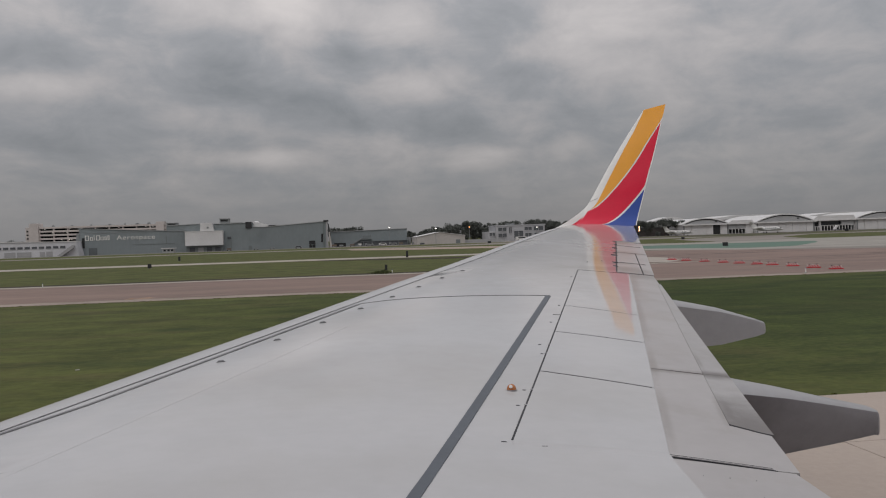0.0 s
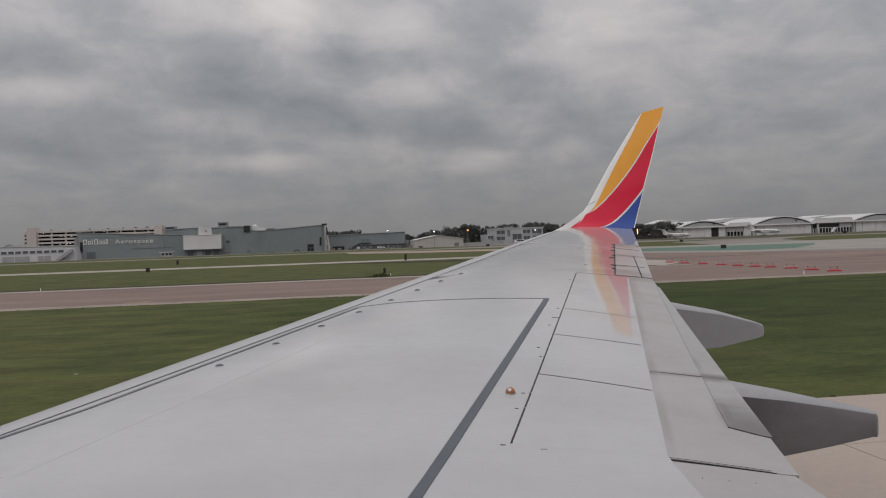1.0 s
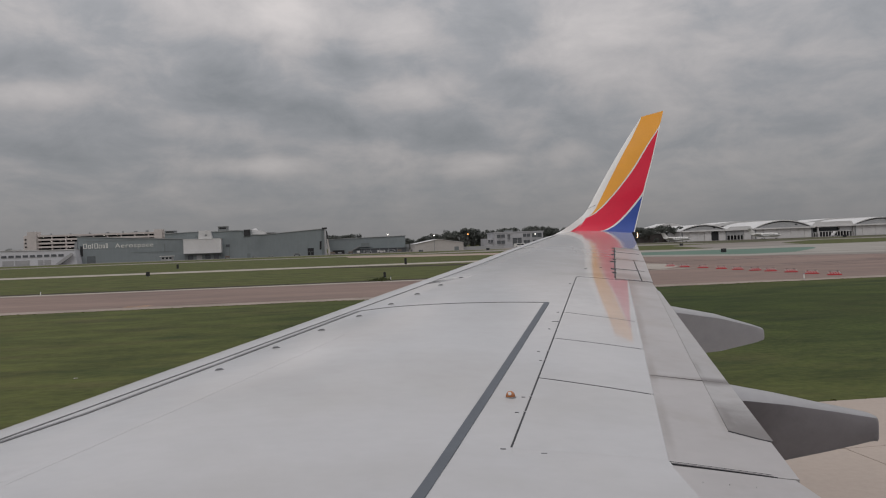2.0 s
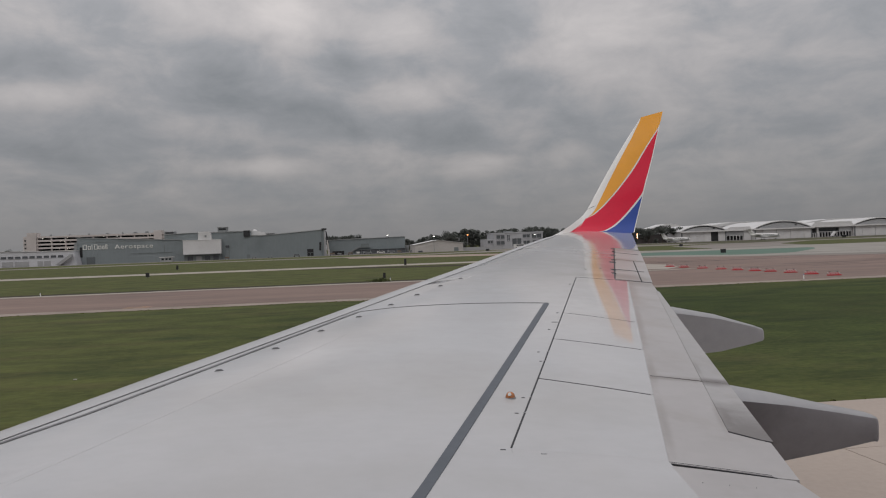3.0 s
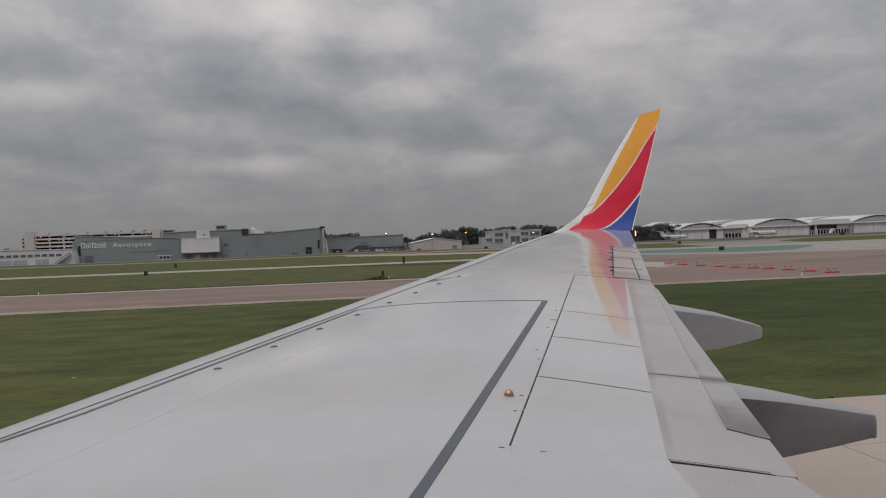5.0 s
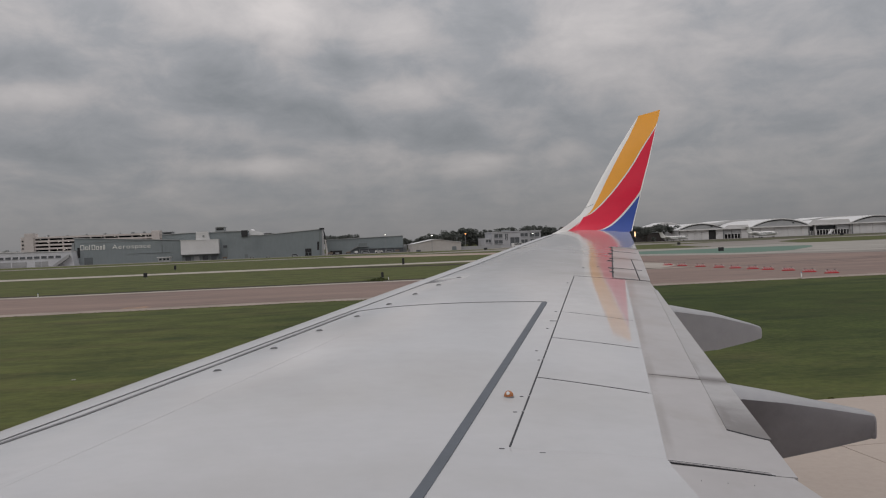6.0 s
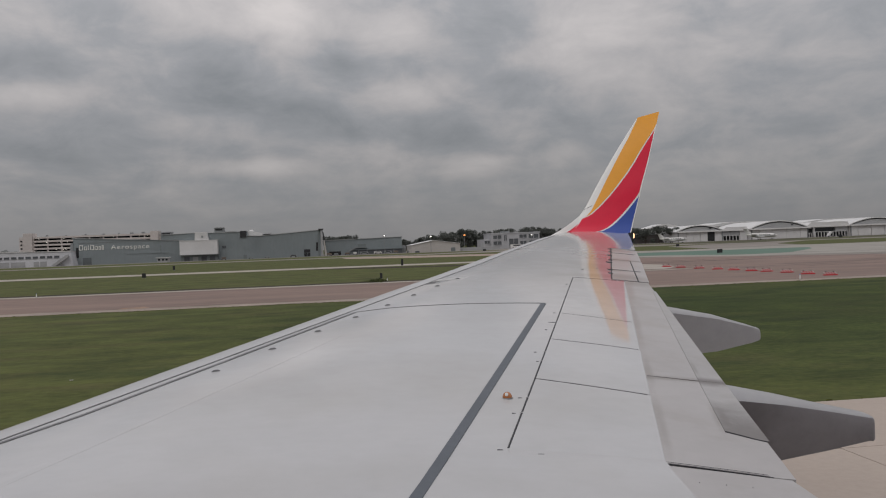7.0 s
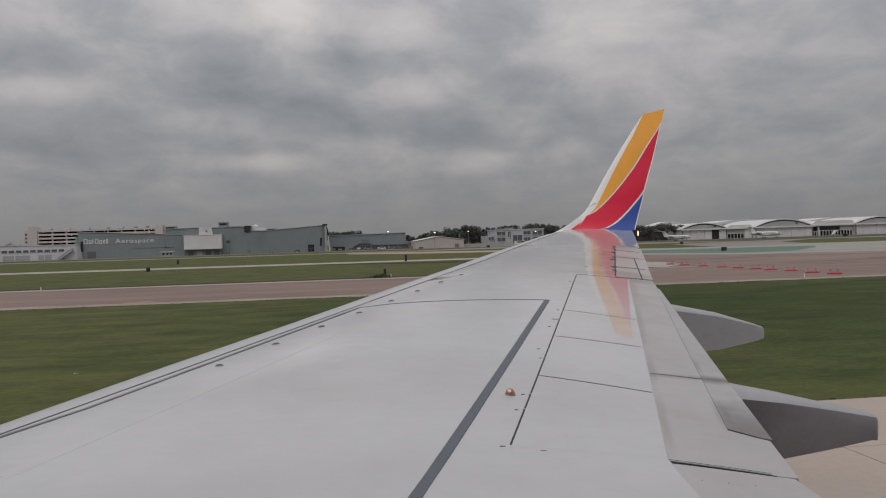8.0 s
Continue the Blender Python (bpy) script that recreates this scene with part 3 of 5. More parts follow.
add_wing_box(bm, 11.55, TIP_Y, lead, lambda y: 3.31 + 0.348 * (y - 8.32), 16)
skin_normals(part("wing_skin", bm, WING, airliner, smooth=True))


# slats along the leading edge, a hair proud of the skin
def slat_back(y):
    return lead(y) + float(np.interp(y, [3.76, 5.74, 7.94, 9.55, 10.79, 14.5], [0.417, 0.44, 0.49, 0.484, 0.42, 0.25]))


for a, b in ((0.4, 3.68), (3.69, 6.62), (6.63, 10.1), (10.11, 14.2)):
    rings = []
    for i in range(13):
        y = a + (b - a) * i / 12
        x0, x1 = lead(y), slat_back(y)
        xs = [x0 + (x1 - x0) * (k / 8) ** 2 for k in range(9)]
        up = [(x - 0.006 * (1 - k / 8), y, top_z(x, y) + 0.0035) for k, x in enumerate(xs)]
        dn = [(x - 0.006 * (1 - k / 8), y, low_z(x, y) - 0.004) for k, x in enumerate(xs)][:4]
        rings.append(up + dn[::-1])
    part("slat", loft(rings), SLAT, airliner, smooth=True)

part("slat_gap", strip([(slat_back(y) + 0.006, y) for y in (0.5, 3.7, 4.4, 5.0, 5.7, 6.8, 7.9, 9.5, 10.8, 13.9)], 0.006, 0.002, 0.004, 8), SEAML, airliner, "dark gap behind the slat")
part("sealant_line", strip([(-1.75, 3.15), (-1.40, 3.72), (-1.16, 4.07), (-0.87, 4.62), (-0.33, 5.63), (0.21, 6.62)], 0.026, 0.004), SEAML, airliner, "grey sealant line along the leading edge")
part("panel_line", strip([(0.21, 6.62), (0.49, 6.67), (0.95, 6.68), (1.42, 6.70), (1.78, 6.72)], 0.010, 0.003), SEAML, airliner, "thin grey panel joint")
part("faint_joint", strip([(-1.26, 2.85), (-0.84, 3.71), (-0.45, 4.5), (0.10, 5.62)], 0.0014, 0.0004, 0.002), SLAT, airliner)
part("walkway_stripe", strip([(-0.60, 0.42), (0.252, 2.74), (1.762, 6.70)], 0.043, 0.004, 0.004, 24), WALK, airliner, "dark grey painted walkway stripe")

# spoilers: four panels with dark gaps round them
ENDS = [(3.26, 3.18), (4.35, 4.11), (5.35, 5.14), (6.29, 6.05), (8.28, 8.18)]
part("spoiler_gap", panel([(hinge(3.28) - 0.006, 3.28), (spoiler_back(3.22) - 0.01, 3.22), (spoiler_back(8.18) - 0.01, 8.18), (hinge(8.28) - 0.006, 8.28)], 30, 6, 0.002, 0.003), SEAM, airliner, "dark gaps between the spoiler panels")
for (h0, b0), (h1, b1) in zip(ENDS, ENDS[1:]):
    g = 0.0092
    first = 0.0 if h0 > 3.3 else -0.02
    q = [(hinge(h0 + g + first) + 0.004, h0 + g + first), (spoiler_back(b0 + g + first) + 0.004, b0 + g + first), (spoiler_back(b1 - g) + 0.004, b1 - g), (hinge(h1 - g) + 0.004, h1 - g)]
    skin_normals(part("spoiler", panel(q, 14, 8, 0.0036, 0.010), WING, airliner, smooth=True))

bm = bmesh.new()
lo, hi = [], []
for k in range(9):
    u = k / 8
    xa, ya, xb, yb = hinge(3.249) + 0.004, 3.249, spoiler_back(3.169) + 0.004, 3.169
    x, y = xa + (xb - xa) * u, ya + (yb - ya) * u
    lo.append(bm.verts.new((x, y - 0.05, top_z(x, y - 0.05) - 0.001)))
    hi.append(bm.verts.new((x, y + 0.003, top_z(x, y) + 0.0037)))
for k in range(8):
    bm.faces.new((lo[k], lo[k + 1], hi[k + 1], hi[k]))
part("spoiler_end_fillet", bm, WING, airliner, smooth=True)
part("spoiler_end_gap", strip([(2.508, 8.292), (3.02, 8.192)], 0.010, 0.003, 0.004), SEAM, airliner)

# hinge fittings beside the spoiler line
for x, y, ln in ((0.645, 3.256, 0.045), (0.80, 3.212, 0.05), (0.905, 3.99, 0.035), (0.815, 3.74, 0.035), (1.19, 4.74, 0.03), (1.235, 4.97, 0.035), (1.49, 5.65, 0.03), (1.59, 5.92, 0.10), (1.73, 6.29, 0.035), (2.28, 7.8, 0.03), (2.80, 8.96, 0.06), (3.02, 9.1, 0.05)):
    bm = bmesh.new()
    add_panel(bm, [(x, y - 0.0014), (x + 0.5 * ln, y - 0.0014), (x + 0.5 * ln, y + 0.0014), (x, y + 0.0014)], 1, 3, 0.003, 0.004)
    part("hinge_fitting", bm, SEAML, airliner)

# pale lugs that bridge the spoilers' hinge gap
for y in (3.75, 4.0, 4.75, 4.98, 5.66, 5.93):
    x = hinge(y)
    bm = bmesh.new()
    add_panel(bm, [(x - 0.010, y - 0.003), (x + 0.010, y - 0.004), (x + 0.010, y + 0.002), (x - 0.010, y + 0.003)], 1, 2, 0.0042, 0.004)
    part("hinge_lug", bm, SLAT, airliner)

# flush rivet heads
RIVET = mesh_of("rivet", tube((0, 0, -0.004), (0, 0, 0.0006), 0.0017, 0.0015, 8), FAIR)


def rivet_row(p, q, n):
    for k in range(n):
        x, y = Vector(p).lerp(Vector(q), k / (n - 1))
        o = new("rivet", RIVET)
        o.parent = airliner
        o.matrix_basis = pose(x, y, top_z(x, y))


rivet_row((0.72, 3.225), (1.28, 3.155), 14)
rivet_row((1.36, 2.97), (1.56, 2.945), 3)
rivet_row((1.50, 2.78), (1.64, 2.72), 3)
rivet_row((2.52, 8.36), (2.90, 8.30), 5)

# flaps
part("outboard_flap", panel([(1.26, 3.18), (1.797, 3.05), (flap_back(8.23), 8.23), (spoiler_back(8.26) - 0.05, 8.26)], 40, 10, -0.005, 0.05), FLAPP, airliner, "dirty grey trailing-edge flap", smooth=True)
part("aft_flap", panel([(1.785, 3.612), (flap_back(3.49) + 0.004, 3.485), (flap_back(7.7) + 0.012, 7.7), (flap_back(7.7) - 0.02, 7.7)], 36, 4, -0.002, 0.035), SOOTSHADE, airliner, smooth=True)
part("flap_end_gap", strip([(1.30, 3.178), (1.70, 3.082)], 0.0045, -0.001, 0.004), SEAM, airliner, "dark gap at the flap's end")
part("flap_end_seal", strip([(1.305, 3.166), (1.70, 3.071)], 0.007, 0.0, 0.004), FLAPP, airliner, "pale metal seal at the flap's end")
part("flap_end_gap", strip([(1.31, 3.153), (1.71, 3.058)], 0.0035, -0.001, 0.004), SEAM, airliner)
part("aft_flap_gap", strip([(1.782, 3.604), (1.925, 3.487)], 0.009, -0.0025, 0.006), SEAM, airliner)
part("flap_joint", strip([(1.78, 4.53), (2.04, 4.48), (2.21, 4.46)], 0.0014, -0.0012), SOOTSHADE, airliner)
part("inboard_flap", panel([(1.00, 0.25), (1.72, 0.25), (1.775, 3.04), (1.29, 3.14)], 16, 6, -0.003, 0.05), FLAPP, airliner, smooth=True)


# aileron with its tab
def ail_front(y):
    return 2.94 + 0.3524 * (y - 8.37)


part("aileron_gap", panel([(2.925, 8.315), (3.28, 8.285), (4.40, 11.54), (4.055, 11.54)], 18, 4, -0.012, 0.02), SEAM, airliner, "dark gap round the aileron")
part("aileron", panel([(ail_front(8.34) + 0.008, 8.34), (3.20, 8.30), (3.785, 10.07), (ail_front(10.10) + 0.008, 10.10)], 14, 5, -0.004, 0.03), FLAPP, airliner, smooth=True)
part("aileron", panel([(ail_front(10.12) + 0.008, 10.12), (3.945, 10.09), (4.40, 11.42), (ail_front(11.50) + 0.008, 11.50)], 14, 6, -0.004, 0.03), FLAPP, airliner, smooth=True)
part("aileron_tab", panel([(3.215, 8.30), (3.32, 8.29), (3.94, 10.07), (3.798, 10.07)], 14, 3, -0.004, 0.02), FLAPP, airliner, smooth=True)
for y in (9.1, 10.9):
    part("aileron_joint", strip([(ail_front(y) + 0.01, y), (ail_front(y) + 0.33, y - 0.05)], 0.010, 0.0015, 0.004), SEAML, airliner)

part("aileron_hinge_line", strip([(ail_front(8.36) + 0.004, 8.36), (ail_front(10.08) + 0.004, 10.08), (ail_front(11.48) + 0.004, 11.48)], 0.015, 0.002, 0.004, 6), SEAM, airliner, "dark hinge line before the aileron")
for y, ln in ((8.75, 0.035), (9.05, 0.05), (9.75, 0.075), (10.0, 0.035), (10.55, 0.055), (11.0, 0.03), (11.40, 0.05)):
    bm = bmesh.new()
    add_panel(bm, [(ail_front(y) - 0.7 * ln, y - 0.03), (ail_front(y) + 0.01, y - 0.03), (ail_front(y) + 0.01, y + 0.03), (ail_front(y) - 0.7 * ln, y + 0.03)], 2, 3, 0.005, 0.007)
    part("aileron_hinge", bm, SEAM, airliner)

# vortex generators along the leading edge
for k in range(8):
    x, y = [(-0.64, 4.79), (-0.36, 5.32), (-0.08, 5.84), (0.20, 6.33), (0.48, 6.83), (0.75, 7.32), (1.03, 7.83), (1.30, 8.30)][k]
    z = top_z(x, y)
    rings = []
    for i in range(5):
        u = i / 4
        hw, hh = 0.0065 * math.sin(math.pi * (0.12 + 0.8 * u)), 0.0115 * min(1.0, 0.2 + 3.5 * u, 0.25 + 5 * (1 - u))
        px = x - 0.025 + 0.05 * u
        pz = top_z(px, y) - 0.001
        rings.append([(px, y + hw * math.cos(a), pz + hh * math.sin(a)) for a in [math.pi * j / 6 for j in range(7)]])
    part("vortex_generator", loft(rings), SEAML, airliner, smooth=True)

# amber lamp dome
x, y = 0.85, 3.99
z = top_z(x, y)
rings = []
for i in range(7):
    a = i / 6 * math.pi / 2
    rings.append([(x + 0.024 * math.cos(a) * math.cos(k * math.pi / 8), y + 0.024 * math.cos(a) * math.sin(k * math.pi / 8), z + 0.028 * math.sin(a) + 0.002) for k in range(16)])
dome_part = part("lamp_dome", loft(rings), AMBER, airliner, "amber dome lamp with a white cap", smooth=True)
part("lamp_cap", tube((x - 0.006, y - 0.014, z + 0.018), (x - 0.008, y - 0.022, z + 0.022), 0.009, 0.008, 12), LETTER, dome_part)
part("lamp_base", tube((x, y, z - 0.004), (x, y, z + 0.003), 0.027, 0.026, 20), METAL, dome_part)

# flap track fairings
def fairing(y, xs, tops, drops, bots, halves, lean, shaded=False):
    """A canoe under the flap: rounded above a crease, its sides leaning in towards the keel, cut off blunt behind."""
    rows = list(zip(xs, tops, drops, bots, halves))[:6]
    x5, t5, d5, b5, w5 = rows[-1]
    for k in range(1, 6):
        s, c = math.sin(k * math.pi / 10), 1 - math.cos(k * math.pi / 10)
        rows.append((x5 + 0.030 * s, t5 - 0.042 * c, d5, b5 + 0.045 * c, w5 * (1 - 0.22 * c)))
    rings = []
    for k, (x, t, dr, b, w) in enumerate(rows):
        ln = lean * (1 - 0.94 * (min(k, 6) / 6) ** 2)
        f = max(0.0, min(1.0, (k - 2) / 3))
        c = t - dr
        side = [(0.5, t - 0.18 * dr), (0.85, t - 0.55 * dr), (1.0 - 0.05 * f, c - 0.03 * f * (c - b)), (0.985, c - (0.02 + 0.20 * f) * (c - b)), (1 - 0.5 * ln, b + 0.42 * (c - b)), (1 - 0.9 * ln, b + 0.10 * (c - b)), (1 - 1.05 * ln, b)]
        rings.append([(x, y, t)] + [(x, y - w * u, z) for u, z in side] + [(x, y + w * u, z) for u, z in reversed(side)])
    bm = loft(rings)
    bm.normal_update()
    ob = part("flap_track_fairing", bm, (FAIR, FAIRD), airliner, "grey canoe-shaped flap track fairing", smooth=True)
    # faces that look sideways or down get the copy with painted shade
    if shaded:
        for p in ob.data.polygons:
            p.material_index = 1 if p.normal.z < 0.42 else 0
    return ob


fairing(6.95, (2.2, 2.6, 2.95, 3.34, 3.67, 3.735, 3.775), (3.08, 3.15, 3.198, 3.113, 3.008, 2.983, 2.955), (0.04, 0.05, 0.05, 0.03, 0.014, 0.012, 0.012), (2.95, 2.83, 2.775, 2.797, 2.852, 2.868, 2.884), (0.11, 0.13, 0.13, 0.12, 0.10, 0.09, 0.08), 0.12)
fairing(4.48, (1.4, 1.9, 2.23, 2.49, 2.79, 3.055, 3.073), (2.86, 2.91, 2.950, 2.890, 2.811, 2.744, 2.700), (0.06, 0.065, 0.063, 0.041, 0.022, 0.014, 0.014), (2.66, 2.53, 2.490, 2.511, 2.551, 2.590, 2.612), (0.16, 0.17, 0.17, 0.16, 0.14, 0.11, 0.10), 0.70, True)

# winglet: sections from the tip upward, inboard face and outboard face
WL = [(15.25, 4.4, 3.938, 5.775, 3.891), (15.45, 4.652, 4.064, 5.912, 4.131), (15.58, 4.856, 4.268, 6.074, 4.517), (15.66, 5.028, 4.464, 6.217, 4.905), (15.8, 5.401, 5.016, 6.41, 5.36), (15.97, 5.838, 5.618, 6.629, 5.94), (16.15, 6.343, 6.268, 6.816, 6.385)]


def wl_at(u, v, off=0.0):
    """A point of the winglet's inboard face: u from leading to trailing edge, v up; off outward from the face."""
    f = v * 6
    i = min(5, int(f))
    t = f - i
    def cr(k):
        p = [WL[max(0, min(6, i + j))][k] for j in (-1, 0, 1, 2)]
        return 0.5 * (2 * p[1] + (p[2] - p[0]) * t + (2 * p[0] - 5 * p[1] + 4 * p[2] - p[3]) * t * t + (3 * p[1] - p[0] - 3 * p[2] + p[3]) * t ** 3)
    y, xl, zl, xt, zt = [cr(k) for k in range(5)]
    belly = 0.05 * (math.sqrt(max(u, 0)) - u) * (xt - xl)
    lean = 0.25 * (1 - v)
    return (xl + (xt - xl) * u, y - belly - off, zl + (zt - zl) * u + (belly + off) * lean)


winglet = part("winglet", loft([[wl_at((k / 14) ** 2, v / 40) for k in range(15)] + [(lambda p: (p[0], p[1] + 0.03 + 0.06 * (1 - k / 14) * (k / 14), p[2] - 0.02))(wl_at((k / 14) ** 2, v / 40)) for k in range(13, 0, -1)] for v in range(41)]), WHITE, airliner, "tall curved winglet painted orange, red and blue", smooth=True)


# white fillet that sweeps the wing's leading edge up into the winglet
def bend(a, c, b, t):
    return Vector(a) * (1 - t) ** 2 + Vector(c) * 2 * t * (1 - t) + Vector(b) * t * t


outer = ((lead(14.15) - 0.006, 14.15, chord_z(14.15) + 0.002), (4.33, 15.30, 3.93), wl_at(0.0, 0.36))
inner = ((lead(14.9) + 0.32, 14.9, top_z(lead(14.9) + 0.32, 14.9) + 0.002), Vector(wl_at(0.17, 0.0)) + Vector((0.05, 0.26, -0.10)), wl_at(0.19, 0.20, 0.0046))
bm = bmesh.new()
rows = []
for i in range(15):
    a, c, b = [Vector(p).lerp(Vector(q), i / 14) for p, q in zip(outer, inner)]
    rows.append([bm.verts.new(bend(a, c, b, k / 40)) for k in range(41)])
for i, (r, q) in enumerate(zip(rows, rows[1:])):
    for k in range(40):
        f = bm.faces.new((r[k], r[k + 1], q[k + 1], q[k]))
        # the livery's red runs down onto the fillet
        f.material_index = 1 if i > 6 and k > 15 + 0.9 * (13 - i) else 0
part("edge_fillet", bm, (WHITE, RED), winglet, "white fillet with a red lower corner", smooth=True)


def edge_lead(v):
    return float(np.interp(v, [0.28, 0.34, 0.40, 0.533, 0.723, 0.872, 0.97, 1.0], [0.10, 0.155, 0.17, 0.165, 0.16, 0.16, 0.06, 0.0]))


def edge_orange(v):
    return float(np.interp(v, [0.28, 0.295, 0.325, 0.40, 0.475, 0.573, 0.635, 0.738, 0.778, 0.875], [0.09, 0.108, 0.199, 0.272, 0.345, 0.493, 0.585, 0.715, 0.785, 1.0]))


def edge_blue(v):
    return float(np.interp(v, [0.03, 0.043, 0.077, 0.13, 0.193, 0.293, 0.375, 0.428], [0.30, 0.353, 0.544, 0.63, 0.706, 0.838, 0.942, 1.0]))


def edge_red_low(v):
    return float(np.interp(v, [0.0, 0.10, 0.20, 0.28], [0.0, 0.06, 0.09, 0.09]))


def band(name, v0, v1, u0, u1, off, material):
    rows, cols = 60, 6
    bm = bmesh.new()
    g = []
    for i in range(rows + 1):
        v = v0 + (v1 - v0) * i / rows
        a, b = u0(v), max(u0(v) + 0.0005, u1(v))
        g.append([bm.verts.new(wl_at(a + (b - a) * k / cols, v, off)) for k in range(cols + 1)])
    for i in range(rows):
        for k in range(cols):
            bm.faces.new((g[i][k], g[i][k + 1], g[i + 1][k + 1], g[i + 1][k]))
    return part(name, bm, material, winglet, smooth=True)


band("orange_band", 0.29, 0.999, edge_lead, lambda v: edge_orange(v) - 0.022 if v < 0.885 else 0.998, 0.004, ORANGE)
band("red_band", 0.004, 0.86, lambda v: edge_red_low(v) if v < 0.29 else edge_orange(v) + 0.024, lambda v: edge_blue(v) - 0.022 if v < 0.43 else 0.975, 0.004, RED)
band("blue_band", 0.004, 0.405, lambda v: edge_blue(v) + 0.024, lambda v: 0.985, 0.004, BLUE)

part("edge_joint", loft([[wl_at(u, v, 0.0015) for u, v in ((0.0, 0.470), (0.06, 0.474), (0.13, 0.478), (0.13, 0.484), (0.06, 0.480), (0.0, 0.476))], [wl_at(u, v, 0.004) for u, v in ((0.0, 0.470), (0.06, 0.474), (0.13, 0.478), (0.13, 0.484), (0.06, 0.480), (0.0, 0.476))]]), SEAML, winglet)

# tip lamp at the trailing edge
part("position_light", box(5.727, 5.745, 14.98, 15.02, 3.82, 3.91, 0.006), GLOW, airliner, "glowing tip position light")
part("lamp_housing", box(5.66, 5.726, 14.97, 15.08, 3.78, 3.93, 0.01), BLACKBOX, airliner)

# cabin wall round the camera, with one window opening
bm = bmesh.new()
CY, CZ, RAD = -1.66, 3.25, 1.88
xs = [-9.0, -4.0, -0.22, 0.22, 4.0, 9.0]
angs = [2 * math.pi * k / 60 for k in range(60)]
grid = [[bm.verts.new((x, CY + RAD * math.cos(a), CZ + RAD * math.sin(a))) for a in angs] for x in xs]
for i in range(5):
    for k in range(60):
        zc = CZ + RAD * math.sin(angs[k] + math.pi / 60)
        if i == 2 and math.cos(angs[k] + math.pi / 60) > 0 and 3.45 < zc < 4.15:
            continue
        bm.faces.new((grid[i][k], grid[i][(k + 1) % 60], grid[i + 1][(k + 1) % 60], grid[i + 1][k]))
bm.faces.new(grid[0][::-1])
bm.faces.new(grid[-1])
part("fuselage", bm, BELLY, airliner, "plain deep blue cabin wall with a window opening", smooth=True)


# main landing gear under the wing roots
for gy in (1.2, -4.5):
    leg = part("gear_leg", tube((1.0, gy, 0.5), (0.95, gy, 2.6), 0.13, 0.16, 12), METAL, airliner)
    for sg in (-0.42, 0.42):
        wheel = part("wheel", tube((1.0, gy + sg - 0.18, 0.58), (1.0, gy + sg + 0.18, 0.58), 0.56, 0.56, 28), TYRE, leg)
nose = part("gear_leg", tube((-8.2, -1.66, 0.3), (-8.2, -1.66, 1.6), 0.10, 0.12, 12), METAL, airliner)
part("wheel", tube((-8.2, -1.86, 0.36), (-8.2, -1.46, 0.36), 0.34, 0.34, 24), TYRE, nose)


# the aircraft sits a hair wing-low on its gear
airliner.matrix_basis = pose(0, 0, EYE) @ pose(0, 0, 0, -0.1) @ pose(0, 0, -EYE)


# ---------------------------------------------------------------- hangars and buildings
def windows(parent, xs, w, z0, z1, y, name="window", material=None, frame_mat=None):
    for x in xs:
        win = part(name, box(x, x + w, y - 0.06, y + 0.25, z0, z1), material or GLASS, parent)
        if frame_mat:
            bm = bmesh.new()
            add_box(bm, x - 0.15, x + w + 0.15, y - 0.14, y - 0.07, z1, z1 + 0.18)
            add_box(bm, x - 0.15, x + w + 0.15, y - 0.14, y - 0.07, z0 - 0.18, z0)
            part("window_frame", bm, frame_mat, win)


# grey hangar with the white sign
h = thing("sign_hangar", -110, 470, 0, "blue-grey sheet-metal hangar with a white sign on the facade", "hangar")
part("wall", prism([(-133.3, 0), (-76.5, 0), (-76.5, 11.2), (-90, 12.0), (-133.3, 14.4)], "y", 465, 505), HGREY, h)
part("roof", prism([(-133.8, 14.4), (-76.5, 11.3), (-76.5, 11.6), (-133.8, 14.75)], "y", 464.6, 506), ROOFG, h)
part("door", box(-128.6, -124.3, 464.85, 465.2, 0, 3.9), DOORG, h)
part("door_frame", box(-128.9, -124.0, 464.8, 465.1, 3.95, 4.25), HGREY, h)
part("end_post", prism([(-136.0, 0), (-133.3, 0), (-133.3, 12.0), (-134.4, 12.0)], "y", 464.5, 468), STEEL, h)
part("dark_opening", box(-131.9, -130.6, 464.8, 465.2, 4.0, 9.4), DARK, h)
part("sign_rail", box(-130.5, -94.0, 464.85, 465.1, 11.75, 12.0), STEEL, h)
part("service_pipe", box(-106, -84, 464.8, 465.1, 5.0, 5.25), HGREY2, h)
part("service_pipe", box(-88.6, -88.2, 464.8, 465.1, 5.0, 9.2), HGREY2, h)

sign = thing("wall_sign", -112, 464.8, 8, "large white lettering fixed to the hangar facade", "sign")
# the company word: plain bars of its letters' size
for k, (x0, w, hh) in enumerate([(-130.2, 2.2, 3.2), (-127.3, 1.6, 2.3), (-125.1, 0.7, 3.2), (-123.7, 2.0, 3.2), (-121.2, 1.7, 2.3), (-118.9, 1.2, 2.3), (-117.1, 1.1, 3.0)]):
    bm = bmesh.new()
    hh *= 0.84
    x0, w = -130.3 + (x0 + 130.2) * 0.88, w * 0.90
    add_box(bm, x0, x0 + 0.36, 464.72, 464.9, 8.0, 8.0 + hh, 0.03)
    if w > 0.8:
        add_box(bm, x0 + w - 0.36, x0 + w, 464.72, 464.9, 8.0, 8.0 + hh, 0.03)
        add_box(bm, x0 + 0.37, x0 + w - 0.37, 464.72, 464.9, 8.0 + hh - 0.34, 8.0 + hh, 0.03)
        add_box(bm, x0 + 0.37, x0 + w - 0.37, 464.72, 464.9, 8.0, 8.34, 0.03)
    part("letter", bm, LETTER, sign)
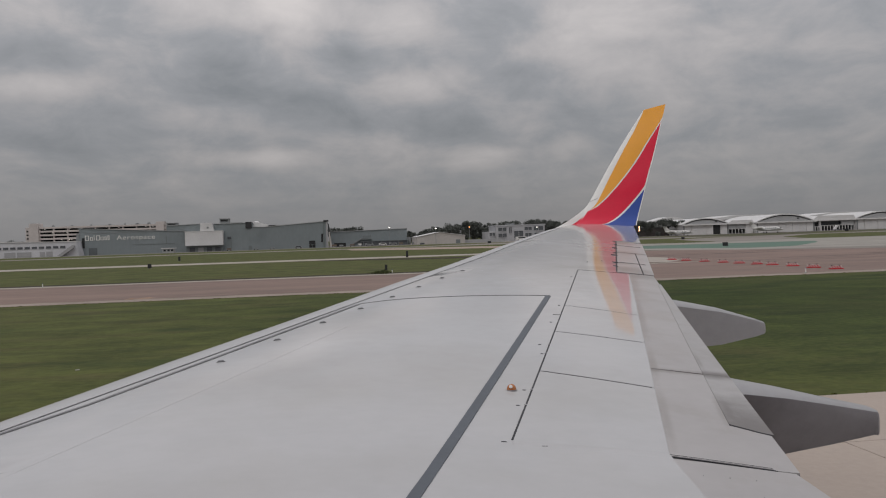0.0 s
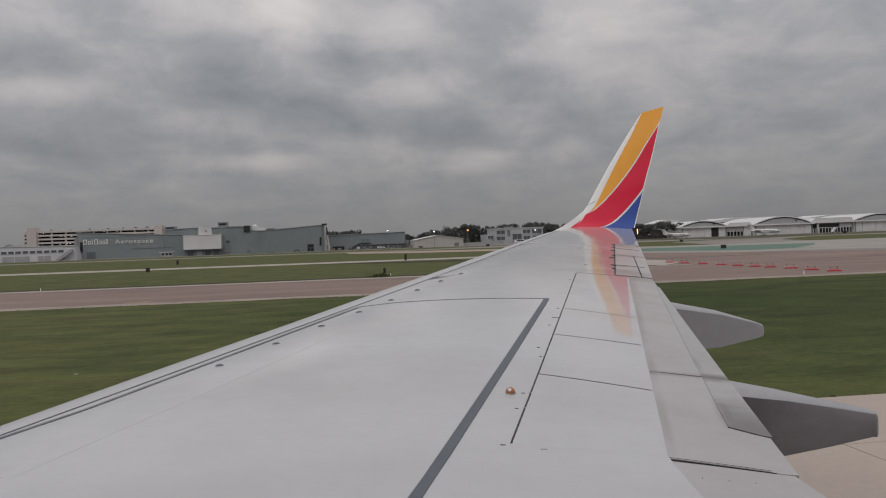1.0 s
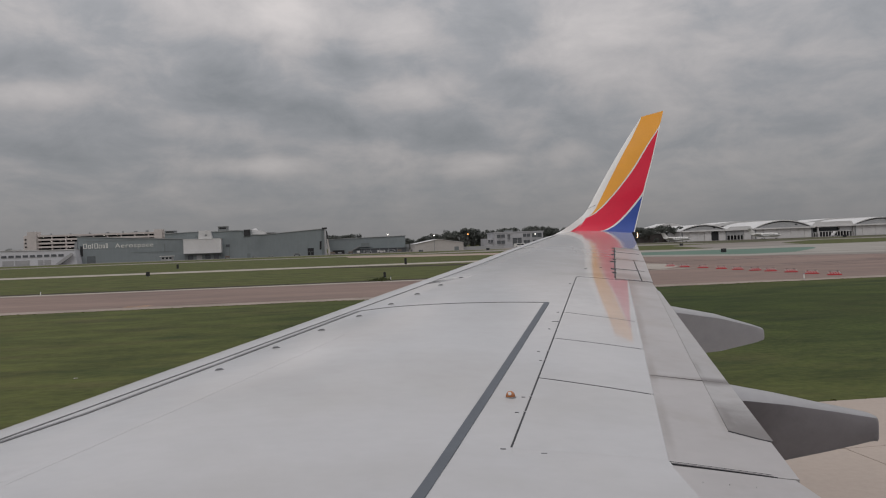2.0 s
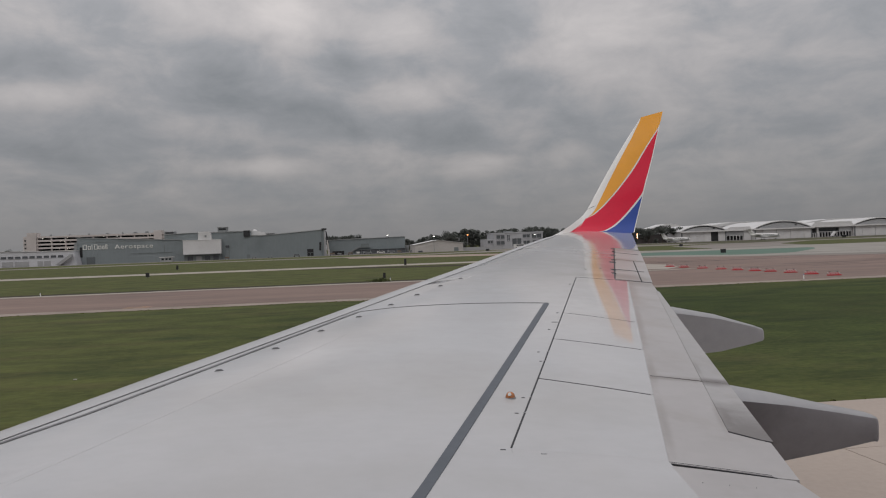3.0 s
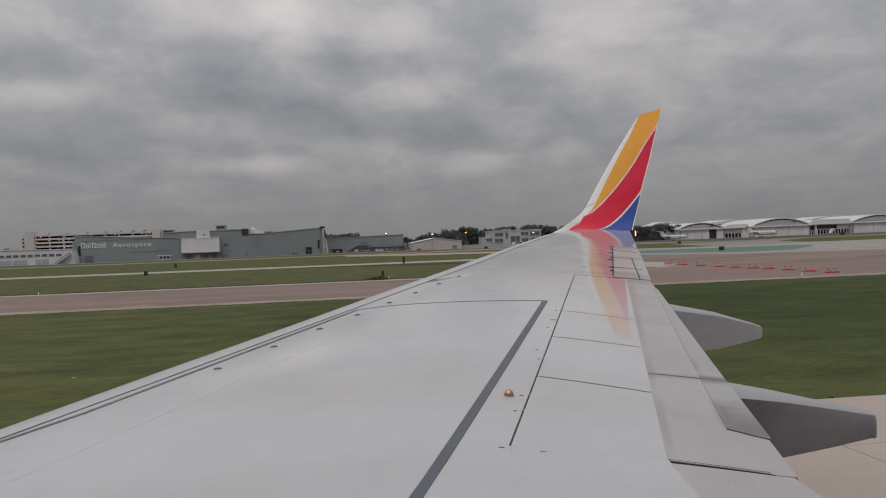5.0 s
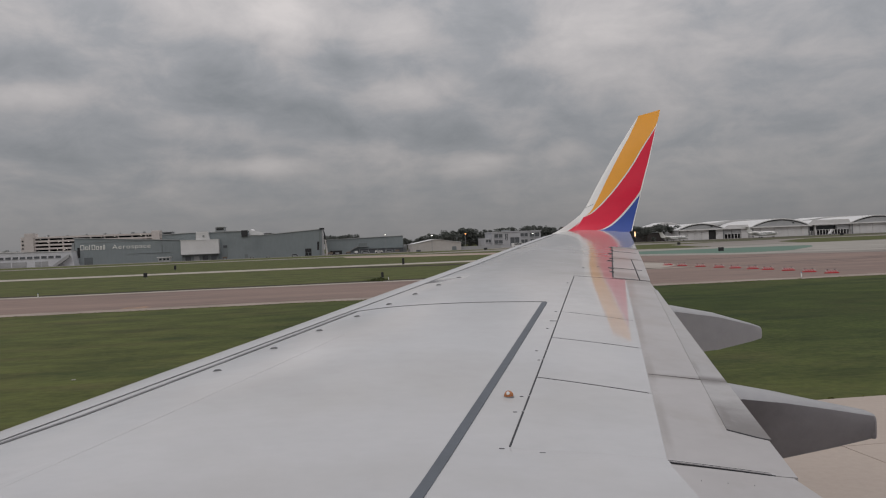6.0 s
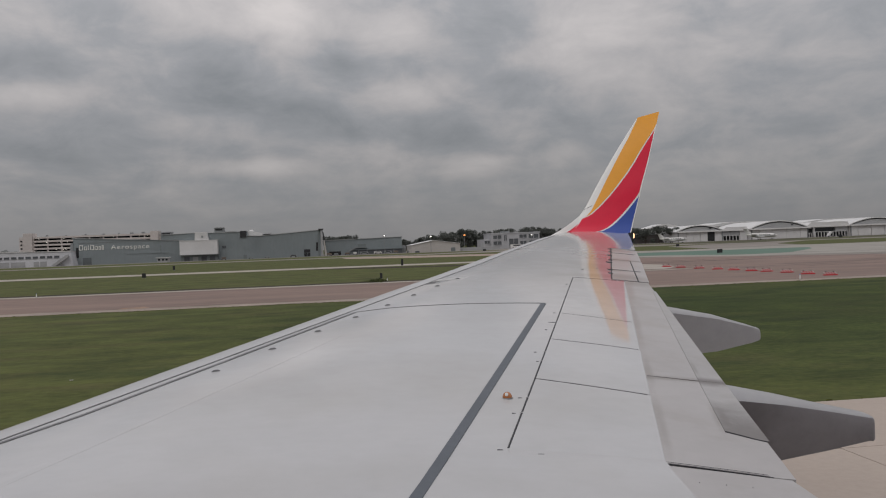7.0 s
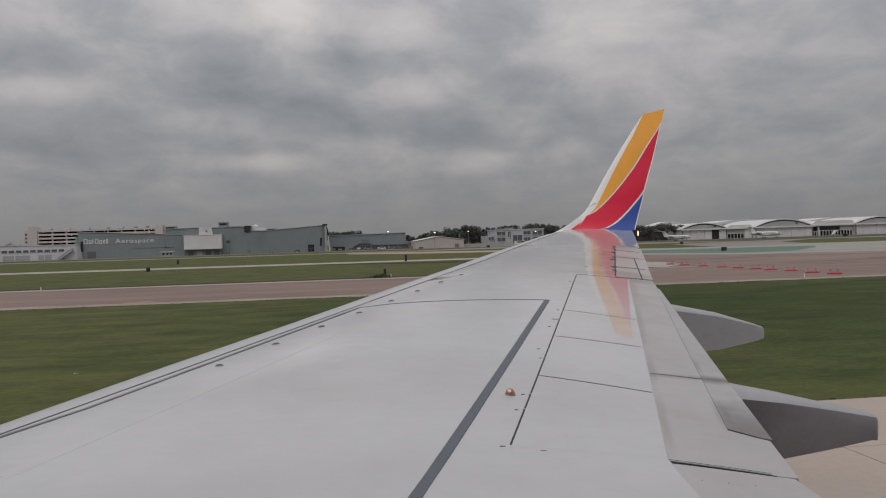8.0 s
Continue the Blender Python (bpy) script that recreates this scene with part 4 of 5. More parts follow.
fc = bpy.data.curves.new("word", "FONT")
fc.body, fc.size, fc.extrude, fc.space_character = "Aerospace", 4.0, 0.08, 1.12
tmp = new("word", fc)
bpy.context.view_layer.update()
me = bpy.data.meshes.new_from_object(tmp.evaluated_get(bpy.context.evaluated_depsgraph_get()))
bpy.data.objects.remove(tmp)
wd = max(v.co.x for v in me.vertices)
me.transform(Matrix.Translation((-114.1, 464.8, 8.05)) @ Matrix.Rotation(radians(90), 4, "X") @ Matrix.Scale(19.8 / wd, 4, (1, 0, 0)) @ Matrix.Scale(0.84, 4, (0, 1, 0)))
me.materials.clear()
me.materials.append(LETTER)
w = new("word", me)
w.parent = sign
w.matrix_parent_inverse = sign.matrix_basis.inverted()



def push_back(ob, s):
    """Shifts a thing away from the eye and enlarges it in the same ratio, so that its front meets the neighbour's."""
    m = Matrix.Translation((0, 0, EYE)) @ Matrix.Scale(s, 4) @ Matrix.Translation((0, 0, -EYE))
    for o in ob.children_recursive:
        o.data.transform(m)


push_back(h, 1.032)
push_back(sign, 1.032)

# big grey hangar with sagging roofline
h = thing("large_hangar", -45, 485, 0, "large blue-grey hangar with an uneven roofline", "hangar")
part("wall", prism([(-91, 0), (-3.2, 0), (-2.9, 14.9), (-31.8, 13.0), (-37.2, 12.6), (-44.0, 12.85), (-44.3, 15.3), (-64.2, 15.2), (-75.9, 15.4), (-91, 14.9)], "y", 480, 530), HGREY, h)
part("roof", prism([(-91.3, 14.9), (-75.9, 15.4), (-64.2, 15.2), (-44.1, 15.4), (-44.1, 15.65), (-64.2, 15.5), (-75.9, 15.7), (-91.3, 15.2)], "y", 479.6, 531), ROOFG, h)
part("roof", prism([(-44.0, 12.85), (-37.2, 12.6), (-31.8, 13.0), (-2.5, 14.9), (-2.5, 15.3), (-31.8, 13.35), (-37.2, 12.95), (-44.0, 13.2)], "y", 479.6, 531), ROOFG, h)
part("roof_monitor", box(-56.6, -49.9, 480.5, 492, 15.65, 15.9), ROOFG, h)
part("roof_monitor", box(-47.8, -44.5, 479.2, 484, 12.4, 15.9), BLACKBOX, h)
part("sloping_roof", prism([(-44.4, 13.0), (-27.0, 13.0), (-31.5, 13.5), (-44.4, 16.2)], "y", 486, 528), ROOFW, h)
part("door", box(-12.7, -9.2, 479.8, 480.2, 0.2, 4.2), DARK, h)
part("door_bar", box(-12.7, -9.2, 479.7, 479.79, 2.05, 2.2), HGREY2, h)
part("door_bar", box(-11.1, -10.9, 479.7, 479.79, 0.2, 2.0), HGREY2, h)
part("door", box(-46.5, -44.6, 479.8, 480.2, 0, 2.4), HGREY2, h)
part("downpipe", box(-56.2, -55.9, 479.8, 480.1, 0, 8.2), HGREY2, h)
part("vent_louvre", box(-58.0, -55.9, 479.7, 480.2, 6.6, 7.9), BAY, h)
part("tail_slot", prism([(-5.9, 3.2), (-4.9, 3.2), (-4.6, 8.0), (-5.7, 8.0)], "y", 479.75, 480.2), DARK, h)
part("door_edge", prism([(-3.1, 0), (-1.7, 0), (-2.5, 15.0), (-3.0, 15.4)], "y", 479.5, 484), TYMP, h)
part("door_edge", prism([(-4.6, 0), (-3.9, 0), (-3.9, 14.2), (-4.6, 14.1)], "y", 479.6, 479.95), HGREY2, h)
part("door_leaf", prism([(-0.9, 0), (0.4, 0), (-0.9, 9.0), (-1.5, 9.0)], "y", 478.9, 480.4), CREAM, h)
part("door_edge", prism([(-1.1, 0), (0.3, 0), (-1.2, 13.0), (-2.1, 14.9)], "y", 481, 488), BLACKBOX, h)
part("roof_lip", box(-4.2, -1.4, 479.2, 483, 14.8, 15.7), BLACKBOX, h)

for x0, x1, z0, hh in ((-62.4, -57.3, 15.9, 2.2), (-91.5, -86.0, 15.2, 1.3), (-35.6, -31.0, 13.2, 0.6)):
    u = thing("roof_unit", (x0 + x1) / 2, 486, z0 - 0.4, "grey air-handling unit on the hangar roof", "roof unit")
    part("casing", box(x0, x1, 483, 490, z0 - 0.5, z0 + hh, 0.15), STEEL, u)
    part("grille", box(x0 + 0.6, x1 - 0.6, 482.9, 483.02, z0 + hh * 0.35, z0 + hh * 0.8), DARK, u)
    part("cap", box(x0 - 0.3, x1 + 0.3, 482.7, 490.3, z0 + hh, z0 + hh + 0.3), TYMP, u)
for x, z in ((-1.5 + -41.0, 14.2),):
    d = thing("roof_dome", x, 490, z, "white dome on the hangar roof", "dome")
    rings = [[(x + 1.6 * math.cos(a) * math.cos(k * math.pi / 8), 490 + 1.6 * math.cos(a) * math.sin(k * math.pi / 8), z - 1.5 + 2.6 + 1.4 * math.sin(a)) for k in range(16)] for a in [i * math.pi / 12 for i in range(6)]]
    part("shell", loft(rings), HWHITE, d, smooth=True)
    part("stem", tube((x, 490, z - 2.0), (x, 490, z + 1.2), 0.9, 0.9, 12), STEEL, d)

# white annexe with its raised block
h = thing("white_annexe", -68, 463, 0, "white clad annexe with a raised block beside grey hangar", "building")
part("upper_panel", box(-78, -58.2, 461, 476, 3.5, 11.0, 0.05), HWHITE, h)
part("raised_block", prism([(-70.2, 11.0), (-63.0, 11.0), (-63.8, 15.6), (-69.9, 15.6)], "y", 462, 478), HWHITE, h)
part("ground_floor", box(-77.8, -58.4, 462.5, 476, 0, 3.5), HGREY2, h)
part("coping", box(-78.2, -58.0, 460.8, 476.2, 11.0, 11.25), ROOFW, h)
part("canopy", box(-78.2, -57.8, 460.2, 464, 3.3, 3.55), STEEL, h)
for x in (-76, -71.5, -67, -62.5):
    part("opening", box(x, x + 2.8, 462.3, 462.6, 0, 2.4), TYMP if x == -71.5 else BAY, h)
part("lamp_box", box(-66.6, -65.6, 461.8, 462.05, 12.6, 13.6), STEEL, h)
push_back(h, 1.030)

# kiosk in front of the sign hangar
h = thing("kiosk", -83, 458, 0, "small white gate kiosk on the apron", "kiosk")
part("body", box(-89, -83, 456, 460, 0, 2.4, 0.05), TYMP, h)
part("roof", box(-89.5, -82.5, 455.5, 460.5, 2.4, 2.75), ROOFW, h)
windows(h, (-88.4, -86.4, -84.6), 1.2, 1.0, 2.0, 456)

# low white building
h = thing("low_terminal", -160, 475, 0, "long low white building with a window band", "building")
part("wall", prism([(-260, 0), (-135.2, 0), (-136.5, 7.7), (-260, 9.6)], "y", 470, 490), LOWWHITE, h)
part("roof", prism([(-260.5, 9.6), (-136.3, 7.7), (-136.3, 8.0), (-260.5, 9.95)], "y", 469.5, 490.5), ROOFW, h)
for k in range(28):
    x = -144.6 - k * 3.62
    part("window", box(x, x + 2.65, 469.85, 470.2, 4.5, 5.7), BAY, h)
    part("sill", box(x - 0.1, x + 2.75, 469.7, 469.95, 4.4, 4.6), STEEL, h)
for x0, x1 in ((-188, -178), (-173.0, -167.4), (-166.6, -159.4), (-155.1, -152.4), (-151.8, -148.5), (-206, -196), (-226, -214)):
    part("shutter_door", box(x0, x1, 469.8, 470.2, 0.2, 2.9), TYMP, h)
bm = prism([(-145.6, 0.4), (-137.8, 6.0), (-137.0, 6.0), (-137.0, 4.6), (-143.0, 0.4)], "y", 467.5, 469.4)
part("outer_stair", bm, TYMP, h)

# parking garage behind
h = thing("parking_garage", -165, 640, 0, "beige concrete parking garage with open decks and lights", "parking garage")
part("stair_tower", box(-210.5, -204.4, 618, 628, 0, 22.6), GARAGE, h)
part("corner_wall", box(-213.3, -210.5, 619, 660, 0, 20.0), GARAGE, h)
part("stair_tower", box(-124.5, -119.0, 618, 628, 0, 21.6), GARAGE, h)
for x, w, z in ((-196, 0.9, 1.5), (-183, 0.8, 1.2), (-170, 0.9, 1.4), (-158, 1.8, 1.3), (-147, 0.8, 1.5), (-139, 2.2, 1.4), (-131, 2.0, 1.6)):
    part("roof_post", box(x, x + w, 621, 623, 19.0, 19.6 + z), STEEL, h)
part("core", box(-210, -118, 632, 660, 0, 18.8), DARK, h)
for k in range(7):
    z = 3.5 + 2.6 * k
    part("deck", box(-204.4, -118.5, 619.6, 660, z - 0.3, z), GARAGE, h)
    part("parapet", box(-204.4, -118.5, 619, 619.5, z - 0.35, z + 0.9), GARAGE, h)
for k in range(10):
    x = -204.4 + k * 9.4
    part("column", box(x, x + 0.8, 619.3, 620.6, 0, 18.8), GARAGE, h)
for k in range(5):
    part("slot_window", box(-212.6, -211.4, 618.9, 619.2, 6.2 + 2.6 * k, 7.3 + 2.6 * k), DARK, h)
random.seed(4)
for k in range(30):
    x, z = random.uniform(-203, -120), 3.5 + 2.6 * random.choice((3, 4, 5, 5, 6, 6)) - 0.7
    part("deck_lamp", box(x, x + 0.32, 622, 622.4, z, z + 0.16), FLOOD, h)

# second grey hangar
h = thing("small_hangar", 23, 505, 0, "lower blue-grey hangar with an outside stair", "hangar")
part("wall", prism([(-0.6, 0), (45.0, 0), (45.2, 9.6), (-0.4, 8.8)], "y", 500, 535), HGREY, h)
part("roof", prism([(-0.9, 8.8), (45.4, 9.6), (45.4, 9.95), (-0.9, 9.15)], "y", 499.5, 535.5), ROOFG, h)
part("lean_to", box(18, 45.6, 497, 500, 0, 2.6), BAY, h)
part("lean_to_roof", box(17.5, 46, 496.5, 500, 2.6, 2.9), HGREY2, h)
for k in range(6):
    part("post", box(18.5 + 5.3 * k, 18.9 + 5.3 * k, 496.6, 496.9, 0, 2.6), HGREY2, h)
part("stair", prism([(10, 0), (18, 4.2), (18, 5.0), (9, 0.2)], "y", 498.4, 499.8), STEEL, h)
part("landing", box(18, 24, 498.2, 499.9, 3.9, 4.2), STEEL, h)
part("door", box(18.6, 23.5, 499.8, 500.1, 4.2, 6.2), HGREY2, h)
part("door", box(1.5, 8.5, 499.8, 500.1, 0, 2.3), DARK, h)
part("corner_post", box(45.3, 47.4, 499, 505, 0, 4.5), STEEL, h)
part("antenna", tube((16, 505, 9), (16, 505, 12), 0.15, 0.1, 6), STEEL, h)

# cream gabled shed
h = thing("gabled_shed", 60, 475, 0, "wide low cream metal shed with a shallow gable", "shed")
part("wall", prism([(48.0, 0), (75.8, 0), (75.8, 4.4), (61.0, 6.6), (48.0, 4.2)], "y", 470, 500), CREAM, h)
part("roof", prism([(47.7, 4.2), (61.0, 6.6), (76.1, 4.4), (76.1, 4.6), (61.0, 6.8), (47.7, 4.4)], "y", 469.5, 500.5), ROOFW, h)
part("door", box(70.5, 73.0, 469.8, 470.1, 0, 2.2), HGREY2, h)
part("fence_line", box(76, 100, 474, 474.3, 0, 1.9), TYMP, h)
part("low_box", box(49.8, 52.2, 468.4, 469.6, 0, 0.9), BAY, h)

# white two-storey office
h = thing("white_office", 118, 525, 0, "white two-storey flat-roofed office with dark windows", "building")
part("wall", box(104, 135.8, 520, 545, 0, 9.6), OFFICE, h)
part("wing_wall", box(99.5, 104, 522, 545, 0, 6.4), OFFICE, h)
part("parapet", box(103.6, 136.2, 519.6, 545.4, 9.6, 10.2), OFFICE, h)
for x0, w, z0, z1 in ((105.5, 5.2, 6.4, 8.6), (105.5, 5.2, 2.6, 4.8), (112.5, 1.6, 5.0, 8.6), (115.8, 5.8, 1.6, 6.2), (122.6, 4.6, 6.6, 8.6), (128.6, 6.2, 6.2, 8.8), (100.2, 3.2, 3.6, 5.4), (123, 4.0, 2.4, 4.6), (129, 5.6, 2.4, 4.6)):
    win = part("window", box(x0, x0 + w, 519.8 if x0 > 104 else 521.8, 520.3 if x0 > 104 else 522.3, z0, z1), GLASSH, h)
    y = 519.6 if x0 > 104 else 521.6
    bm = bmesh.new()
    add_box(bm, x0 - 0.2, x0 + w + 0.2, y - 0.2, y + 0.15, z1, z1 + 0.25)
    add_box(bm, x0 - 0.2, x0 + w + 0.2, y - 0.2, y + 0.15, z0 - 0.25, z0)
    add_box(bm, x0 + w / 2 - 0.12, x0 + w / 2 + 0.12, y - 0.05, y + 0.1, z0, z1)
    part("window_frame", bm, OFFICE, win)
part("roof_unit", box(113, 118, 528, 534, 10.2, 11.2), STEEL, h)


# arched hangars
def arch_hangar(x0, x1, y, depth, eave, top, doors, name_label, dark_door=None):
    h = thing("arched_hangar", (x0 + x1) / 2, y + depth / 2, 0, name_label, "hangar", "arched hangars")
    n = 16
    mid, half = (x0 + x1) / 2, (x1 - x0) / 2
    arc = [(x0 + (x1 - x0) * k / n, eave + (top - eave) * (1 - (2 * k / n - 1) ** 2)) for k in range(n + 1)]
    part("wall", prism([(x0, 0), (x1, 0), (x1, eave), (x0, eave)], "y", y, y + depth), HWHITE, h)
    part("gable", prism([(x0 + 1, eave)] + [(u, v - 0.7) for u, v in arc[2:-2]] + [(x1 - 1, eave)], "y", y + 0.4, y + depth - 0.5), TYMP, h)
    part("roof", prism([(x0 - 0.8, eave - 0.1)] + arc + [(x1 + 0.8, eave - 0.1)] + [(u, v + 0.55) for u, v in arc[::-1]], "y", y - 0.25, y + depth), ROOFW, h)
    part("gable_vent", box(mid + half * 0.42, mid + half * 0.42 + 1.3, y + 0.2, y + 0.42, eave + 0.35 * (top - eave), eave + 0.35 * (top - eave) + 0.8), DARK, h)
    part("canopy", box(x0 - 0.5, x1 + 0.5, y - 2.2, y + 0.3, eave - 0.6, eave + 0.25), ROOFW, h)
    w = (x1 - x0 - 2) / doors
    for k in range(doors):
        a = x0 + 1 + k * w
        part("door_panel", box(a + 0.08, a + w - 0.08, y - 0.35 - 0.15 * (k % 2), y - 0.1, 0.1, eave - 0.7), DARK if dark_door == k else HWHITE, h)
    for x in (x0 + 0.3, x1 - 0.9):
        part("pilaster", box(x, x + 0.6, y - 0.7, y, 0, eave - 0.5), STEEL, h)
    return h


arch_hangar(215.6, 245.6, 490, 45, 6.5, 9.8, 6, "white arched hangar with one dark open door leaf", 4)
arch_hangar(264, 303, 490, 50, 6.6, 10.9, 8, "broad white arched hangar with closed doors")
arch_hangar(333, 372, 492, 50, 7.0, 11.0, 8, "broad white arched hangar with pale roof")
arch_hangar(384, 420, 492, 50, 7.0, 11.0, 8, "broad white arched hangar with pale roof")


def link_block(x0, x1, y, z1, z_roof, panes, solids, label):
    """A low block between two hangars: dark open bays behind white posts, panelled walls above or beside them."""
    h = thing("link_building", (x0 + x1) / 2, y + 15, 0, label, "building", "link buildings")
    part("wall", box(x0, x1, y + 4, y + 35, 0, z1), TYMP, h)
    part("roof", prism([(x0 - 0.5, z1), (x1 + 0.5, z1), (x1 - 1, z_roof), (x0 + 3, z_roof)], "y", y + 1, y + 36), ROOFW, h)
    part("eave", box(x0 - 0.3, x1 + 0.3, y + 0.6, y + 1.4, z1 - 0.45, z1 + 0.2), ROOFW, h)
    for a, b, za, zb, m in panes:
        part("opening", box(a, b, y + 3.5, y + 3.96, za, zb), m, h)
    for a, b, za, zb, m in solids:
        part("wall_panel", box(a, b, y + 2.0, y + 3.4, za, zb), m, h)
    return h


def posts(h, x0, x1, y, z, n):
    for k in range(n + 1):
        a = x0 + (x1 - x0) * k / n
        part("post", box(a - 0.17, a + 0.17, y + 1.5, y + 1.9, 0, z), HWHITE, h)
    part("rail", box(x0, x1, y + 1.4, y + 1.9, z, z + 0.25), HWHITE, h)


h = link_block(246.2, 263.4, 491, 6.4, 8.4, [(247, 258, 0.3, 3.0, DARK), (247, 258, 3.3, 4.6, TEAL)], [(246.4, 252.0, 3.0, 6.0, TYMP), (252.2, 258.4, 3.3, 6.0, TYMP), (258.6, 263.3, 0, 7.8, HWHITE)], "grey link building with dark bays between hangars")
posts(h, 247, 258, 491, 2.9, 5)
h = link_block(303.6, 332.6, 491, 6.8, 9.6, [(304, 308.4, 0.3, 5.4, DARK), (309.5, 323.5, 0.3, 3.2, DARK), (309.5, 323.5, 3.6, 5.9, GLASS), (323.5, 332, 0.3, 3.2, DARK)], [(308.4, 309.4, 0, 6.5, HWHITE), (323.6, 332.4, 3.3, 6.5, TYMP), (309.5, 323.5, 5.9, 6.5, TYMP)], "grey link building with dark glazing and white posts")
posts(h, 309.5, 332, 491, 3.2, 11)
posts(h, 304, 308.4, 491, 2.6, 3)
h = thing("long_roof_building", 290, 545, 0, "pale roofed hangar block behind the arches", "hangar")
part("wall", box(256, 330, 545, 580, 0, 9.5), HWHITE, h)
part("roof", prism([(252, 9.5), (334, 9.5), (318, 12.4), (278, 12.4)], "y", 544, 581), ROOFW, h)
h = thing("long_roof_building", 360, 548, 0, "pale roofed hangar block behind the arches", "hangar")
part("wall", box(332, 400, 548, 580, 0, 9.5), HWHITE, h)
part("roof", prism([(326, 9.5), (404, 9.5), (394, 12.4), (352, 12.4)], "y", 547, 581), ROOFW, h)
h = thing("distant_house", 240, 560, 0, "pale gabled building behind the trees", "building")
part("wall", box(226, 250, 560, 575, 0, 10.0), HWHITE, h)
part("roof", prism([(224, 10.0), (252, 10.0), (240, 12.8), (235, 12.8)], "y", 559, 576), ROOFW, h)
h = thing("teal_terminal", 160, 480, 0, "dark teal glazed terminal beside the trees", "building")
part("wall", box(138, 182, 480, 500, 0, 6.5), TEAL, h)
part("roof", box(137, 183, 479, 501, 6.5, 7.0), HGREY2, h)
for k in range(10):
    part("mullion", box(138 + 4.5 * k, 138.3 + 4.5 * k, 479.8, 480, 0, 6.5), STEEL, h)


h = thing("dark_block", 198, 512, 0, "low dark brown building behind the trees", "building")
part("wall", box(181, 216, 511, 520, 0, 5.6), BROWN, h)
part("roof", box(180.5, 216.5, 510.5, 520.5, 5.6, 5.9), HGREY2, h)
for x in (184.5, 188.5, 203.0):
    part("wall_lamp", box(x, x + 0.5, 510.7, 510.98, 2.6, 2.95), FLOOD, h)


# ---------------------------------------------------------------- parked jets and vehicles
def jet(x, y, length, label):
    """A business jet with T-tail, tail to -x."""
    s = length / 16.0
    j = thing("business_jet", x, y, 0, label, "aircraft", "parked jets")
    prof = [(-8.0, 0.10, 2.55), (-7.0, 0.35, 2.45), (-5.0, 0.72, 2.3), (-3.0, 0.98, 2.1), (0, 1.02, 2.05), (4.0, 1.02, 2.05), (5.6, 0.92, 2.02), (6.8, 0.66, 1.92), (7.6, 0.36, 1.82), (8.0, 0.08, 1.78)]
    def P(u, v, w):
        return (x + s * u, y + s * v, s * w)
    rings = [[P(u, r * math.cos(k * math.pi / 8), c + r * math.sin(k * math.pi / 8)) for k in range(16)] for u, r, c in prof]
    body = part("fuselage", loft(rings), JETW, j, smooth=True)
    for k in range(6):
        part("cabin_window", box(*P(-1.6 + k * 1.0, 0, 0)[:1], P(-1.1 + k * 1.0, 0, 0)[0], y - s * 1.035, y - s * 0.9, s * 2.25, s * 2.6), GLASS, body)
    part("windscreen", box(x + s * 5.9, x + s * 6.7, y - s * 0.72, y + s * 0.72, s * 2.2, s * 2.55, 0.05), GLASS, body)
    for sg in (-1, 1):
        part("main_wing", prism([(x - 2.2 * s, y + sg * 0.6 * s), (x + 1.6 * s, y + sg * 0.6 * s), (x - 2.2 * s, y + sg * 7.4 * s), (x - 3.4 * s, y + sg * 7.4 * s)], "z", s * 1.35, s * 1.52), JETW, j)
        part("engine", tube(P(-6.0, sg * 1.45, 2.75), P(-3.2, sg * 1.45, 2.75), 0.38 * s, 0.52 * s, 14), JETW, j, smooth=True)
        part("tailplane", prism([(x - 8.9 * s, y), (x - 7.3 * s, y), (x - 8.6 * s, y + sg * 3.0 * s), (x - 9.5 * s, y + sg * 3.0 * s)], "z", s * 5.35, s * 5.45), JETW, j)
    part("fin", prism([(x - 4.6 * s, s * 2.7), (x - 7.4 * s, s * 5.5), (x - 9.2 * s, s * 5.5), (x - 7.9 * s, s * 2.6)], "y", y - 0.1 * s, y + 0.1 * s), JETW, j)
    part("trim_line", box(x - 5 * s, x + 6.4 * s, y - 1.03 * s, y - 0.9 * s, s * 1.86, s * 1.96), JETB, j)
    for u, v in ((5.2, 0), (-1.2, -1.2), (-1.2, 1.2)):
        leg = part("gear_leg", tube(P(u, v, 0.3), P(u, v, 1.5), 0.07, 0.07, 6), METAL, j)
        part("wheel", tube(P(u, v - 0.12, 0.28), P(u, v + 0.12, 0.28), 0.28 * s, 0.28 * s, 14), TYRE, leg)
    return j


jet(196.5, 452, 16.5, "white business jet with T-tail parked on the apron")
jet(252.0, 455, 19.5, "white business jet with T-tail parked before the hangars")


def van(x, y, ln, ht, mat, label, name="parked_van", cat="vehicle"):
    v = thing(name, x, y, 0, label, cat, "parked vehicles")
    part("body", prism([(x - ln / 2, 0.35), (x + ln / 2, 0.35), (x + ln / 2, ht * 0.55), (x + ln * 0.36, ht), (x - ln / 2, ht)], "y", y - 1, y + 1), mat, v)
    part("window", box(x - ln * 0.30, x + ln * 0.30, y - 1.03, y - 0.9, ht * 0.6, ht * 0.88), GLASS, v)
    for u in (-0.32, 0.32):
        part("wheel", tube((x + ln * u, y - 1.05, 0.36), (x + ln * u, y - 0.8, 0.36), 0.36, 0.36, 14), TYRE, v)
    return v


van(117, 505, 7.5, 2.6, JETW, "white box truck parked by the office")
van(126, 503, 9.0, 2.2, JETW, "white trailer truck parked by the office")
van(135, 504, 5.0, 2.0, JETW, "white van parked by the office")
van(-18.5, 474, 4.2, 1.5, STEEL, "grey car parked by the hangar")
van(22, 492, 5.0, 1.7, STEEL, "grey pickup parked by the small hangar")
